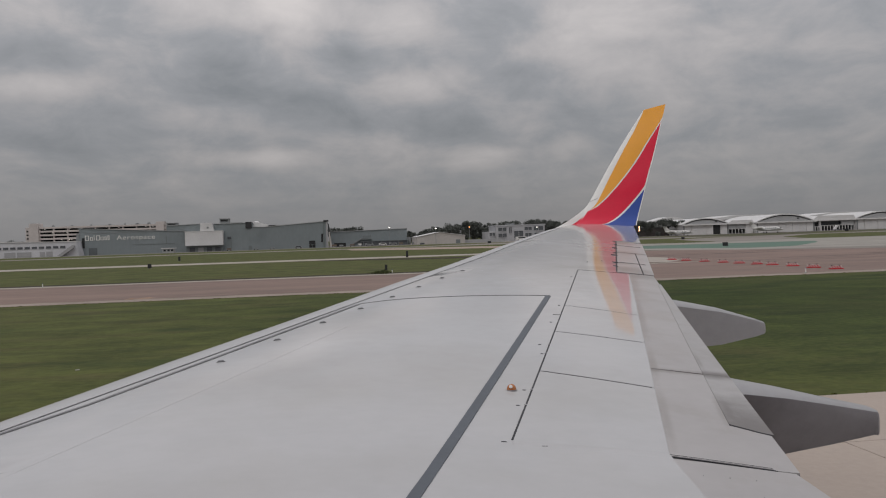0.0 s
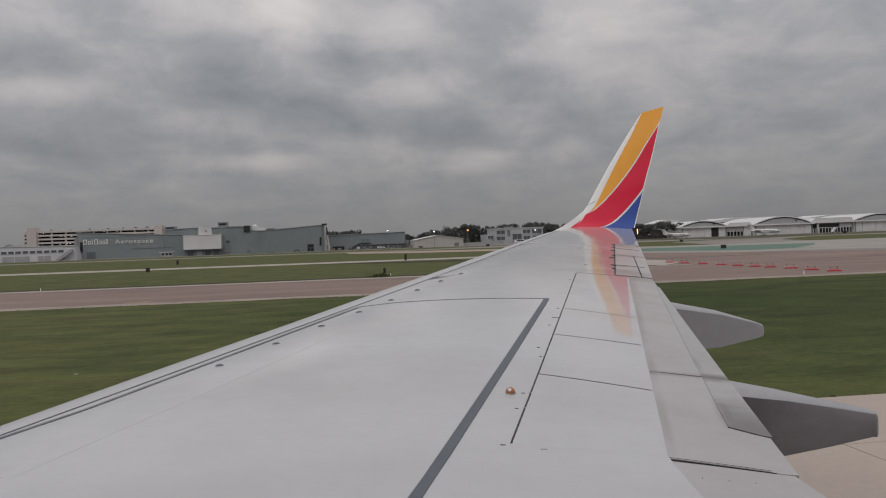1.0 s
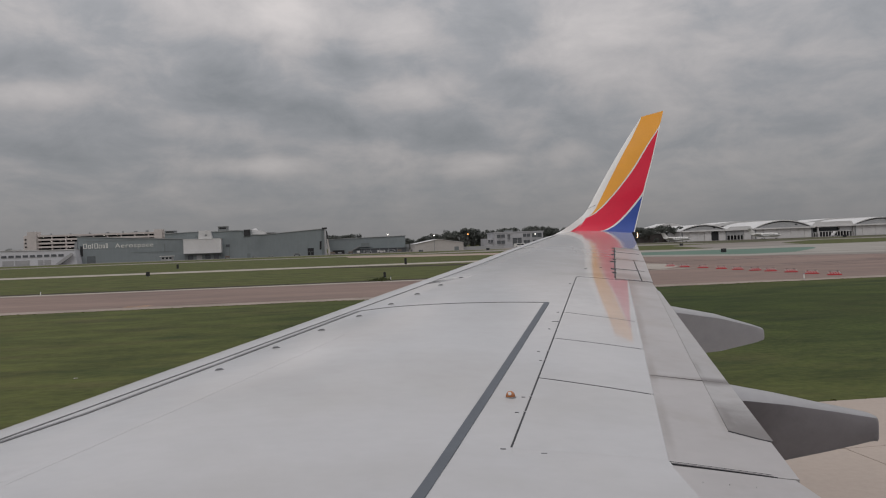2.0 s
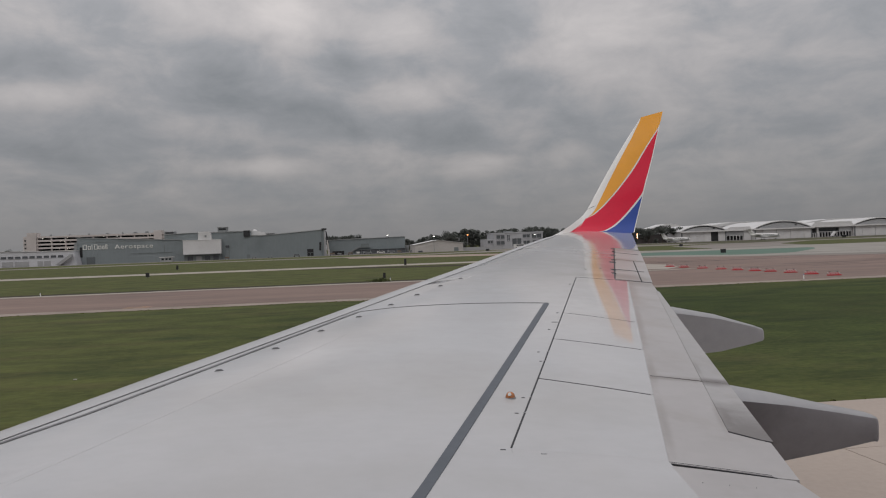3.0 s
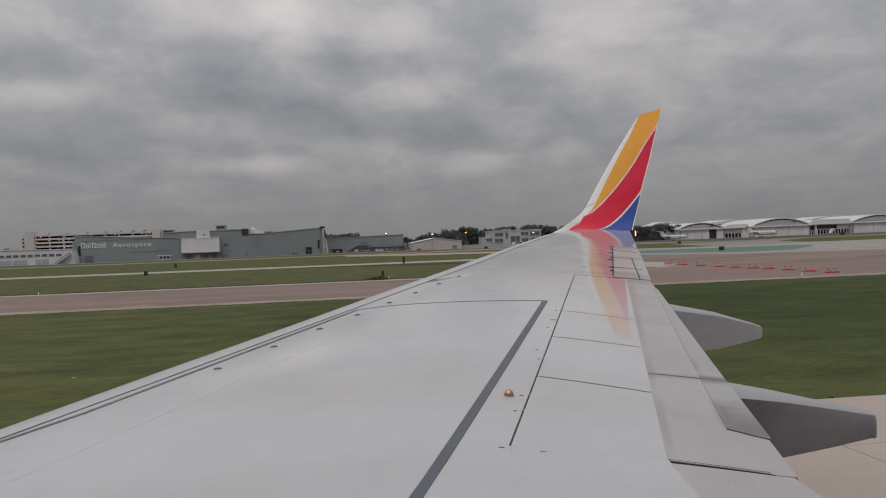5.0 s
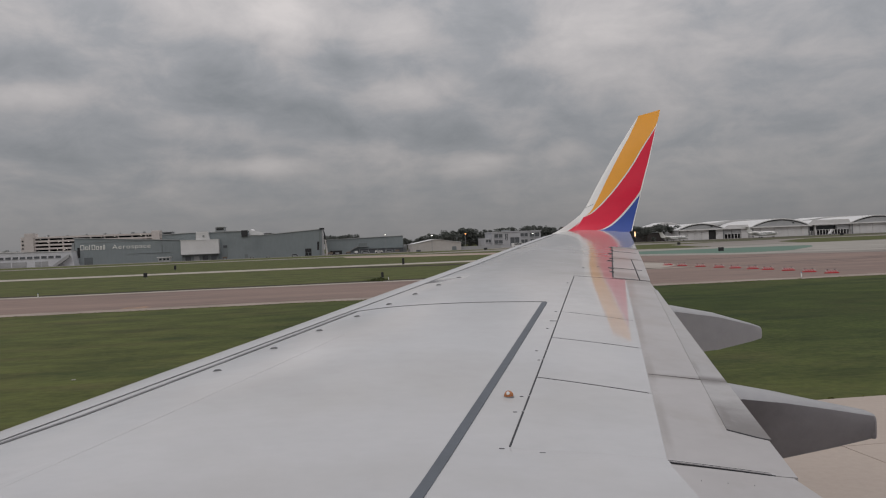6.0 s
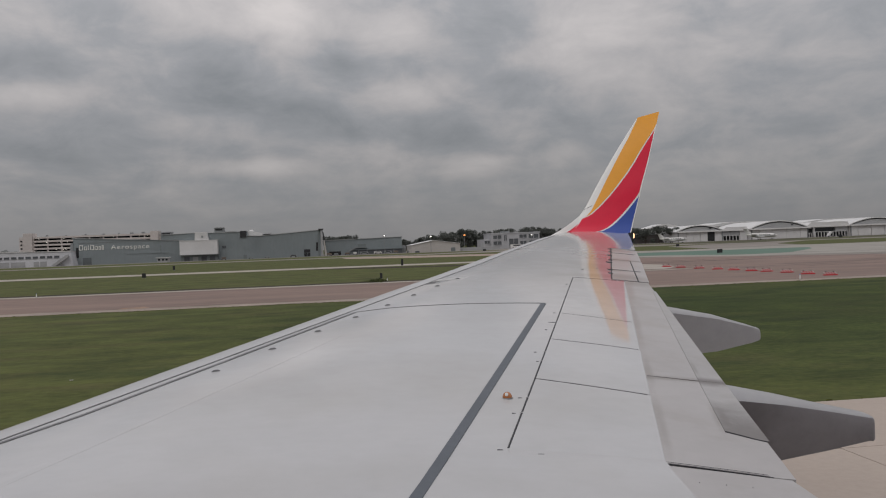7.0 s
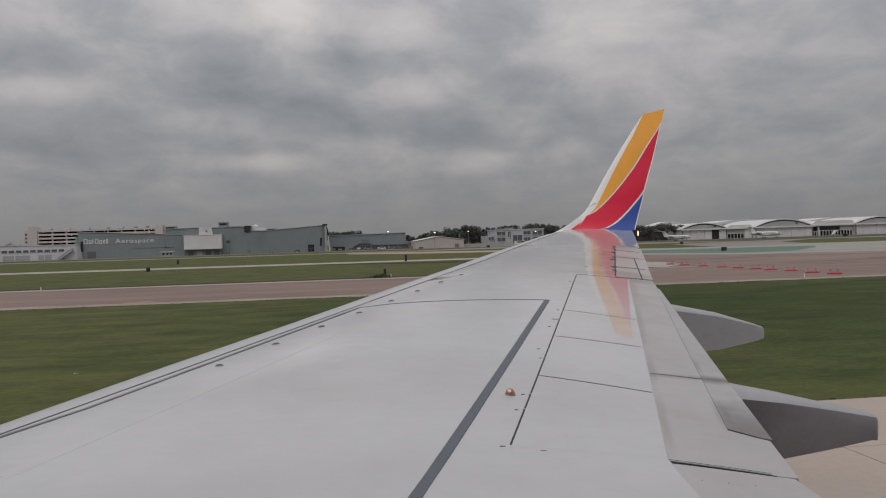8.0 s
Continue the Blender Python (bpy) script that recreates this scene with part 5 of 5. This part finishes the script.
van(30, 492, 4.5, 1.5, JETW, "white car parked by the small hangar")
van(36, 491, 4.5, 1.7, STEEL, "grey car parked by the small hangar")
van(392, 478, 6.5, 2.6, STEEL, "grey service truck on the apron")

bs = thing("boarding_stairs", 312, 480, 0, "white mobile boarding stairs on the apron", "stairs")
part("flight", prism([(309.5, 0.6), (311.6, 3.4), (312.6, 3.4), (312.6, 3.0), (310.5, 0.6)], "y", 479, 481), HWHITE, bs)
part("chassis", box(309, 313.5, 479, 481, 0.3, 0.7), STEEL, bs)
for u in (309.8, 312.8):
    part("wheel", tube((u, 478.9, 0.3), (u, 479.1, 0.3), 0.3, 0.3, 12), TYRE, bs)


# ---------------------------------------------------------------- lamp posts
def light_post(x, y, h, glow, label):
    p = thing("light_post", x, y, 0, label, "lamp post", "light posts")
    part("pole", tube((x, y, 0), (x, y, h), 0.14, 0.09, 8), STEEL, p)
    head = part("lamp_head", box(x - 0.7, x + 0.7, y - 0.4, y + 0.3, h - 0.1, h + 0.5, 0.05), STEEL, p)
    part("lamp_lens", box(x - 0.40, x + 0.40, y - 0.46, y - 0.405, h - 0.02, h + 0.40), glow, head)
    return p


light_post(58.5, 466, 8.6, FLOOD, "tall floodlight post, lit white")
light_post(83.5, 500, 9.2, SODIUM, "tall lamp post, lit orange")
light_post(128.5, 512, 8.0, FLOOD, "tall floodlight post, lit white")
light_post(34.5, 497, 10.4, FLOOD, "floodlight on the small hangar, lit white")


# ---------------------------------------------------------------- signs, edge lights, barricades, cones
def airfield_sign(x, y, w, h, face, label, turn=0):
    s = thing("airfield_sign", 0, 0, 0, label, "sign", "airfield signs")
    case = part("case", box(-w / 2, w / 2, -0.15, 0.15, 0.18, 0.18 + h, 0.03), BLACKBOX, s)
    part("face", box(-w / 2 + 0.06, w / 2 - 0.06, -0.165, -0.152, 0.24, 0.12 + h), face, case)
    for u in (-w * 0.36, w * 0.36):
        part("leg", tube((u, 0, 0), (u, 0, 0.2), 0.05, 0.05, 8), STEEL, s)
    if face is SIGNRED:
        for u in (-0.28, -0.06, 0.2):
            part("marking_bar", box(w * u, w * u + w * 0.14, -0.172, -0.166, 0.18 + h * 0.28, 0.18 + h * 0.72), LETTER, case)
    s.matrix_basis = pose(x, y, 0, 0, 0, turn)
    return s


airfield_sign(-30.4, 144.7, 0.62, 0.72, BLACKBOX, "dark square airfield sign seen from behind", 10)
airfield_sign(-36.4, 206.3, 0.5, 1.0, BLACKBOX, "narrow dark airfield marker on the grass", 0)
airfield_sign(14.4, 160.4, 0.42, 1.2, BLACKBOX, "narrow dark airfield marker beside the road", 0)
airfield_sign(78.7, 158.6, 1.2, 0.75, BLACKBOX, "dark airfield sign on the pavement edge", 15)
airfield_sign(126, 286.4, 1.2, 0.8, BLACKBOX, "dark airfield sign on the grass strip", 0)
airfield_sign(260, 392, 2.0, 1.2, BLACKBOX, "dark airfield sign before the hangars", 0)
airfield_sign(48.5, 139.5, 3.0, 0.8, SIGNRED, "red and white airfield sign on the grass island", 12)
airfield_sign(6.2, 97.0, 0.26, 0.62, BLACKBOX, "narrow dark marker beside the taxiway", 8)
airfield_sign(75, 392, 1.6, 1.0, BLACKBOX, "low dark airfield sign by the apron", 0)


def edge_light(x, y):
    p = thing("edge_light", 0, 0, 0, "small white taxiway edge marker post", "marker", "edge lights")
    part("stake", tube((0, 0, 0), (0, 0, 0.36), 0.045, 0.04, 8), LETTER, p)
    part("lens", tube((0, 0, 0.36), (0, 0, 0.41), 0.045, 0.03, 8), BLUE, p)
    part("base", tube((0, 0, 0), (0, 0, 0.05), 0.11, 0.09, 10), STEEL, p)
    p.matrix_basis = pose(x, y, 0)
    return p


first = edge_light(-29.2, 88.9)
for x, y in ((6.5, 91.4), (-65, 89.8), (-100, 89.8), (24, 91.4), (37.5, 62.0), (-34, 61.0), (73, 62.0), (-68, 61.0), (108, 62.0)):
    copy_thing(first, pose(x, y, 0))

bar = thing("barricade", 0, 0, 0, "low red and white striped barricade across the taxiway", "barricade", "taxiway barricades")
part("base", box(-0.68, 0.68, -0.18, 0.18, 0, 0.11, 0.03), BARRED, bar)
for k in range(5):
    u = -0.50 + 0.25 * k
    bm = bmesh.new()
    add_prism(bm, [(u, 0.10), (u + 0.13, 0.10), (u - 0.02, 0.34), (u - 0.15, 0.34)], "y", -0.06, 0.06)
    part("stripe", bm, BARWHITE, bar)
    if k < 4:
        part("stripe", prism([(u + 0.135, 0.10), (u + 0.245, 0.10), (u + 0.095, 0.30), (u - 0.015, 0.30)], "y", -0.05, 0.05), BARRED, bar)
for u in (-0.42, 0.30):
    part("warning_lamp", tube((u, 0, 0.32), (u, 0, 0.44), 0.05, 0.045, 10), BLACKBOX, bar)
BARS = [99.2, 95.2, 90.4, 86.0, 82.5, 79.0, 76.2, 72.7, 68.5, 65.2]
bar.matrix_basis = pose(42.1, BARS[0], 0.02, 0, 0, -18) @ Matrix.Scale(0.86, 4)
for k, y in enumerate(BARS[1:]):
    copy_thing(bar, pose(42.2 + 0.08 * k * (k < 7), y, 0.02, 0, 0, -18 + 9 * math.sin(k * 1.7)))

cone = thing("traffic_cone", 0, 0, 0, "orange traffic cone with white bands on the grass", "traffic cone", "traffic cones")
part("base", box(-0.18, 0.18, -0.18, 0.18, 0, 0.04, 0.01), CONEO, cone)
part("body", tube((0, 0, 0.04), (0, 0, 0.72), 0.14, 0.03, 16), CONEO, cone, smooth=True)
part("white_band", tube((0, 0, 0.30), (0, 0, 0.42), 0.104, 0.084, 16), BARWHITE, cone)
part("white_band", tube((0, 0, 0.50), (0, 0, 0.60), 0.074, 0.056, 16), BARWHITE, cone)
cone.matrix_basis = pose(50.5, 29.0, 0)
for x, y in ((54, 26.0), (44, 33.0), (37.5, 30)):
    copy_thing(cone, pose(x, y, 0))


# ---------------------------------------------------------------- trees
def tree_kind(seed, height, spread, dense, low=0.20):
    rnd = random.Random(seed)
    t = thing("tree", 0, 0, 0, "dark green broadleaf tree behind the airfield", "tree", "trees")
    bm = bmesh.new()
    trunk_h = height * 0.35
    add_tube(bm, (0, 0, 0), (0.1, 0, trunk_h), height * 0.028, height * 0.02, 8)
    tips = []
    for k in range(9):
        a, r = k * 2.4 + rnd.uniform(-0.3, 0.3), spread * rnd.uniform(0.35, 0.8)
        tip = (r * math.cos(a), r * math.sin(a), height * rnd.uniform(max(0.5, low + 0.06), 0.86))
        add_tube(bm, (0.1, 0, trunk_h * rnd.uniform(0.7, 1.0)), tip, height * 0.012, height * 0.004, 6)
        tips.append(tip)
    part("trunk", bm, BARK, t)
    verts, faces = [], []
    clumps = [(*tp, spread * rnd.uniform(0.28, 0.45)) for tp in tips]
    clumps += [(rnd.gauss(0, spread * 0.38), rnd.gauss(0, spread * 0.38), height * rnd.uniform(low, 0.9), spread * rnd.uniform(0.18, 0.36)) for _ in range(15)]
    for cx, cy, cz, cr in clumps:
        for _ in range(dense):
            d = Vector((rnd.gauss(0, 1), rnd.gauss(0, 1), rnd.gauss(0, 0.8)))
            d = d.normalized() * cr * rnd.uniform(0.55, 1.06)
            c = Vector((cx, cy, min(cz + d.z, height))) + Vector((d.x, d.y, 0))
            n = Vector((rnd.gauss(0, 1), rnd.gauss(0, 1), rnd.gauss(0, 1))).normalized()
            s = n.orthogonal().normalized() * rnd.uniform(0.22, 0.5)
            q = n.cross(s) * rnd.uniform(0.5, 0.9)
            i = len(verts)
            verts += [tuple(c - s), tuple(c - q * 0.7), tuple(c + s), tuple(c + q)]
            faces.append((i, i + 1, i + 2, i + 3))
    me = bpy.data.meshes.new("crown")
    me.from_pydata(verts, [], faces)
    me.materials.append(LEAF)
    cr = new("crown", me)
    cr.parent = t
    return t


KINDS = [tree_kind(11, 12.0, 5.2, 130), tree_kind(23, 14.0, 6.2, 150), tree_kind(37, 10.0, 5.6, 130), tree_kind(51, 12.0, 4.2, 110), tree_kind(64, 12.5, 6.4, 150, 0.58)]
random.seed(8)
SPOTS = [(3.5, 560, 4, 1.0), (9.5, 562, 2, 1.2), (15, 560, 4, 1.02), (19, 564, 2, 1.08), (12, 566, 1, 0.86)]
# a belt behind the shed and the office, then the group beside the teal terminal
for x in np.arange(50, 168, 5.2):
    hgt = float(np.interp(x, [50, 60, 68, 78, 93, 104, 122, 146, 160, 168], [7.6, 7.4, 9.2, 11.4, 12.6, 10.6, 11.6, 12.4, 10.6, 9.4]))
    k = random.randrange(4)
    SPOTS.append((float(x) + random.uniform(-1.5, 1.5), 556 + random.uniform(-8, 10), k, 1.14 * hgt / (12.0, 14.0, 10.0, 12.0)[k]))
    SPOTS.append((float(x) + random.uniform(-2.5, 2.5), 575 + random.uniform(-4, 8), (k + 1) % 4, 0.66))
for x, y, k, s in ((189, 497, 4, 0.84), (196.5, 494, 4, 0.76), (207.5, 499, 4, 0.88), (216.5, 500, 4, 0.78), (219, 507, 3, 0.72), (184, 505, 4, 0.70), (201, 512, 1, 0.62), (193, 515, 2, 0.8), (212, 520, 0, 0.66), (224, 514, 3, 0.58), (186, 489, 2, 0.34), (199, 489, 2, 0.30), (208, 490, 0, 0.28), (180, 522, 2, 0.7), (-214, 606, 2, 1.0), (-219, 600, 0, 0.95), (-225, 604, 2, 0.95), (-231, 600, 3, 0.85), (262, 600, 1, 0.86)):
    SPOTS.append((x, y, k, s))
done = set()
for i, (x, y, k, s) in enumerate(SPOTS):
    m = pose(x, y, 0, 0, 0, (i * 77) % 360) @ Matrix.Scale(s, 4)
    if k not in done:
        KINDS[k].matrix_basis = m
        done.add(k)
    else:
        src = KINDS[k]
        c = copy_thing(src, pose(0, 0, 0))
        c.matrix_basis = m


# ---------------------------------------------------------------- marks and loose things on the ground
def decal(name, pts, z, material, label, category):
    return sheet(name, pts, z, material, label, category, 0.004)


decal("stain_orange", rounded([(-15.1, 62.3), (-14.3, 62.6), (-13.6, 62.1), (-12.9, 63.2), (-13.6, 64.6), (-14.4, 63.9), (-14.9, 64.2)], 0.4), 0.0245, STAIN, "faded orange marking on the taxiway shoulder", "pavement marking")
decal("hold_marking", [(-22.0, 17.0), (-20.6, 17.0), (-9.6, -2.0), (-11.0, -2.0)], 0.0245, YELLOW, "thick yellow line painted on pale concrete", "pavement marking")


def arc_mark(cx, cy, r, a0, a1, w, z):
    n = 28
    outer = [(cx + (r + w) * math.cos(a0 + (a1 - a0) * k / n), cy + 1.0 * (r + w) * math.sin(a0 + (a1 - a0) * k / n)) for k in range(n + 1)]
    inner = [(cx + r * math.cos(a0 + (a1 - a0) * k / n), cy + 1.0 * r * math.sin(a0 + (a1 - a0) * k / n)) for k in range(n + 1)]
    return decal("tyre_mark_arc", outer + inner[::-1], z, RUBBER, "dark curved tyre mark on the pavement", "tyre mark")


arc_mark(130, 190, 60, radians(190), radians(260), 1.0, 0.0235)
decal("seam_dark", [(56, 116), (300, 128), (300, 129.5), (56, 117.2)], 0.0195, RUBBER, "dark worn joint across the pavement", "pavement joint")
# dark band a few metres deep beyond the pale edge
decal("edge_soil", [(-900, 89.6), (22, 90.2), (40, 91.6), (33, 94.6)] + ragged(-110, 28, 93.2, 0.5, 1.3, 9)[::-1] + [(-900, 93.0)], 0.012, DARKG, "strip of dark ground along the pavement edge", "soil strip")

random.seed(21)
m = thing("paper_scrap", -8.0, 27.2, 0, "small white scrap lying on the grass", "litter")
part("sheet", box(-8.06, -7.94, 27.16, 27.24, 0.02, 0.032, 0.004), CREAM, m)

for x, y in ((-56.0, 64.0), (-58.2, 63.4)):
    p = thing("pipe_section", x, y, 0, "large grey pipe section lying beside the taxiway", "pipe", "pipe sections")
    bm = bmesh.new()
    n, r0, r1, ln = 24, 0.58, 0.72, 2.2
    rings = []
    for u, r in ((0, r0), (0, r1), (ln, r1), (ln, r0)):
        rings.append([bm.verts.new((x + 0.35 * u + r * 0.9 * math.cos(2 * math.pi * k / n), y + u, 0.72 + r * math.sin(2 * math.pi * k / n))) for k in range(n)])
    for a, b in zip(rings, rings[1:] + rings[:1]):
        for k in range(n):
            bm.faces.new((a[k], a[(k + 1) % n], b[(k + 1) % n], b[k]))
    part("barrel", bm, METAL, p, smooth=True)

airfield_sign(-34, 20.5, 1.8, 0.7, BLACKBOX, "dark airfield sign on the grass beside the apron", 0)

# concrete slabs of the apron with their open joints
apron = bpy.data.objects["pavement_apron"]
SLAB = mesh_of("slab", box(-2.493, 2.493, -1.893, 1.893, 0, 0.016, 0.006), CONC)
for i in range(-8, 12):
    for k in range(8):
        o = new("slab", SLAB)
        o.parent = apron
        o.location = (i * 5.0 + 1.2, 17.1 - 1.9 - k * 3.8, 0.006)
        o.rotation_euler = (0, 0, 0)


# ---------------------------------------------------------------- grass tufts of the near verge
TUFT = surface("grass_blades", (0.095, 0.12, 0.034), 0.85, vary=0.3, scale=0.16, fine=8, spec=0.15, tint=(0.15, 0.155, 0.046), island=True, rand=0.3)
rnd = random.Random(77)
verts, faces = [], []


def tuft(x, y, size):
    for _ in range(3):
        a = rnd.uniform(0, math.pi)
        w, hgt = size * rnd.uniform(0.5, 1.2), size * rnd.uniform(0.15, 0.35)
        dx, dy = w * math.cos(a) / 2, w * math.sin(a) / 2
        ox, oy = rnd.uniform(-0.5, 0.5) * size, rnd.uniform(-0.5, 0.5) * size
        lx, ly = rnd.uniform(-0.5, 0.5) * hgt, rnd.uniform(-0.5, 0.5) * hgt
        i = len(verts)
        verts.extend([(x + ox - dx, y + oy - dy, 0), (x + ox + dx, y + oy + dy, 0), (x + ox + dx * 0.4 + lx, y + oy + dy * 0.4 + ly, hgt), (x + ox - dx * 0.5 + lx, y + oy - dy * 0.5 + ly, hgt * 0.8)])
        faces.append((i, i + 1, i + 2, i + 3))


for _ in range(800):
    tuft(rnd.uniform(-40, 62), 59.75 + rnd.gauss(0, 0.30), rnd.uniform(0.06, 0.16))
for _ in range(420):
    tuft(rnd.uniform(-12, 60), 17.2 + rnd.gauss(0, 0.09), rnd.uniform(0.06, 0.14))
me = bpy.data.meshes.new("grass_tufts")
me.from_pydata(verts, [], faces)
me.materials.append(TUFT)
tagged(new("grass_tufts", me), "short uneven tufts of green grass on the verge", "grass", kind="stuff")

WEED = surface("dark_weeds", (0.066, 0.078, 0.033), 0.9, vary=0.3, scale=0.5, fine=6, spec=0.15, island=True, rand=0.35)
verts, faces = [], []
for _ in range(260):
    x, y = 5.3 + rnd.gauss(0, 0.55), 93.0 + rnd.gauss(0, 1.6)
    hgt = rnd.uniform(0.08, 0.32) * math.exp(-((x - 5.6) / 1.2) ** 2) + 0.03
    a, w = rnd.uniform(0, math.pi), rnd.uniform(0.02, 0.07)
    lx, ly = rnd.uniform(-0.5, 0.5) * hgt, rnd.uniform(-0.5, 0.5) * hgt
    i = len(verts)
    dx, dy = w * math.cos(a), w * math.sin(a)
    verts += [(x - dx, y - dy, 0.012), (x + dx, y + dy, 0.012), (x + 1.4 * dx + 0.5 * lx, y + dy + 0.5 * ly, 0.55 * hgt), (x + lx, y + ly, hgt), (x - 1.4 * dx + 0.5 * lx, y - dy + 0.5 * ly, 0.6 * hgt)]
    faces.append((i, i + 1, i + 2, i + 3, i + 4))
me = bpy.data.meshes.new("weed_clump")
me.from_pydata(verts, [], faces)
me.materials.append(WEED)
tagged(new("weed_clump", me), "dark green weeds grown up beside the taxiway edge", "weeds", kind="stuff")


# ---------------------------------------------------------------- ground equipment along the hangar fronts
def cart(x, y, ln, ht, mat, label):
    v = thing("baggage_cart", x, y, 0, label, "cart", "ground equipment")
    part("deck", box(x - ln / 2, x + ln / 2, y - 0.8, y + 0.8, 0.45, 0.6), STEEL, v)
    part("load", box(x - ln * 0.44, x + ln * 0.40, y - 0.7, y + 0.7, 0.6, ht, 0.06), mat, v)
    for u in (-0.36, 0.36):
        part("wheel", tube((x + ln * u, y - 0.85, 0.25), (x + ln * u, y - 0.6, 0.25), 0.25, 0.25, 12), TYRE, v)
    return v


random.seed(31)
for x, y, ln, ht, mat, label in ((1.5, 476, 3.2, 1.6, LOADB, "loaded brown cart by the hangar corner"), (5.5, 482, 2.6, 1.3, STEEL, "grey equipment cart by the hangar corner"), (12, 490, 3.0, 1.4, LOADB, "loaded brown cart by the small hangar"),
                                 (40.5, 488, 2.8, 1.5, LOADB, "small brown equipment cart by the hangar"), (-33, 474, 2.4, 1.2, STEEL, "small grey equipment cart by the hangar"), (-42, 475, 2.2, 1.1, STEEL, "grey equipment cart by the hangar"),
                                 (-56.5, 473, 2.6, 1.5, LOADB, "brown loaded cart by the white annexe"), (16.5, 489, 2.2, 1.6, JETW, "white equipment cart by the outer stair"), (48, 487, 2.4, 1.4, STEEL, "grey cart beside the cream shed")):
    cart(x, y, ln, ht, mat, label)
sheet("clay_strip", rounded([(6, 349), (33, 321), (61, 286), (84, 262), (76, 236), (53, 247), (27, 268), (7, 306)], 3), 0.022, DIRT, "strip of pale reddish pavement in the grass", "soil strip")

random.seed(12)
for k in range(16):
    x, y = random.uniform(44, 110), random.uniform(66, 128)
    ln, w = random.uniform(10, 34), random.uniform(0.25, 0.7)
    decal("tyre_streak", [(x, y), (x + ln, y + ln * 0.02), (x + ln, y + ln * 0.02 + w), (x, y + w)], 0.0275 + 0.0007 * k, RUBBER, "long dark tyre streak on the pavement", "tyre mark")
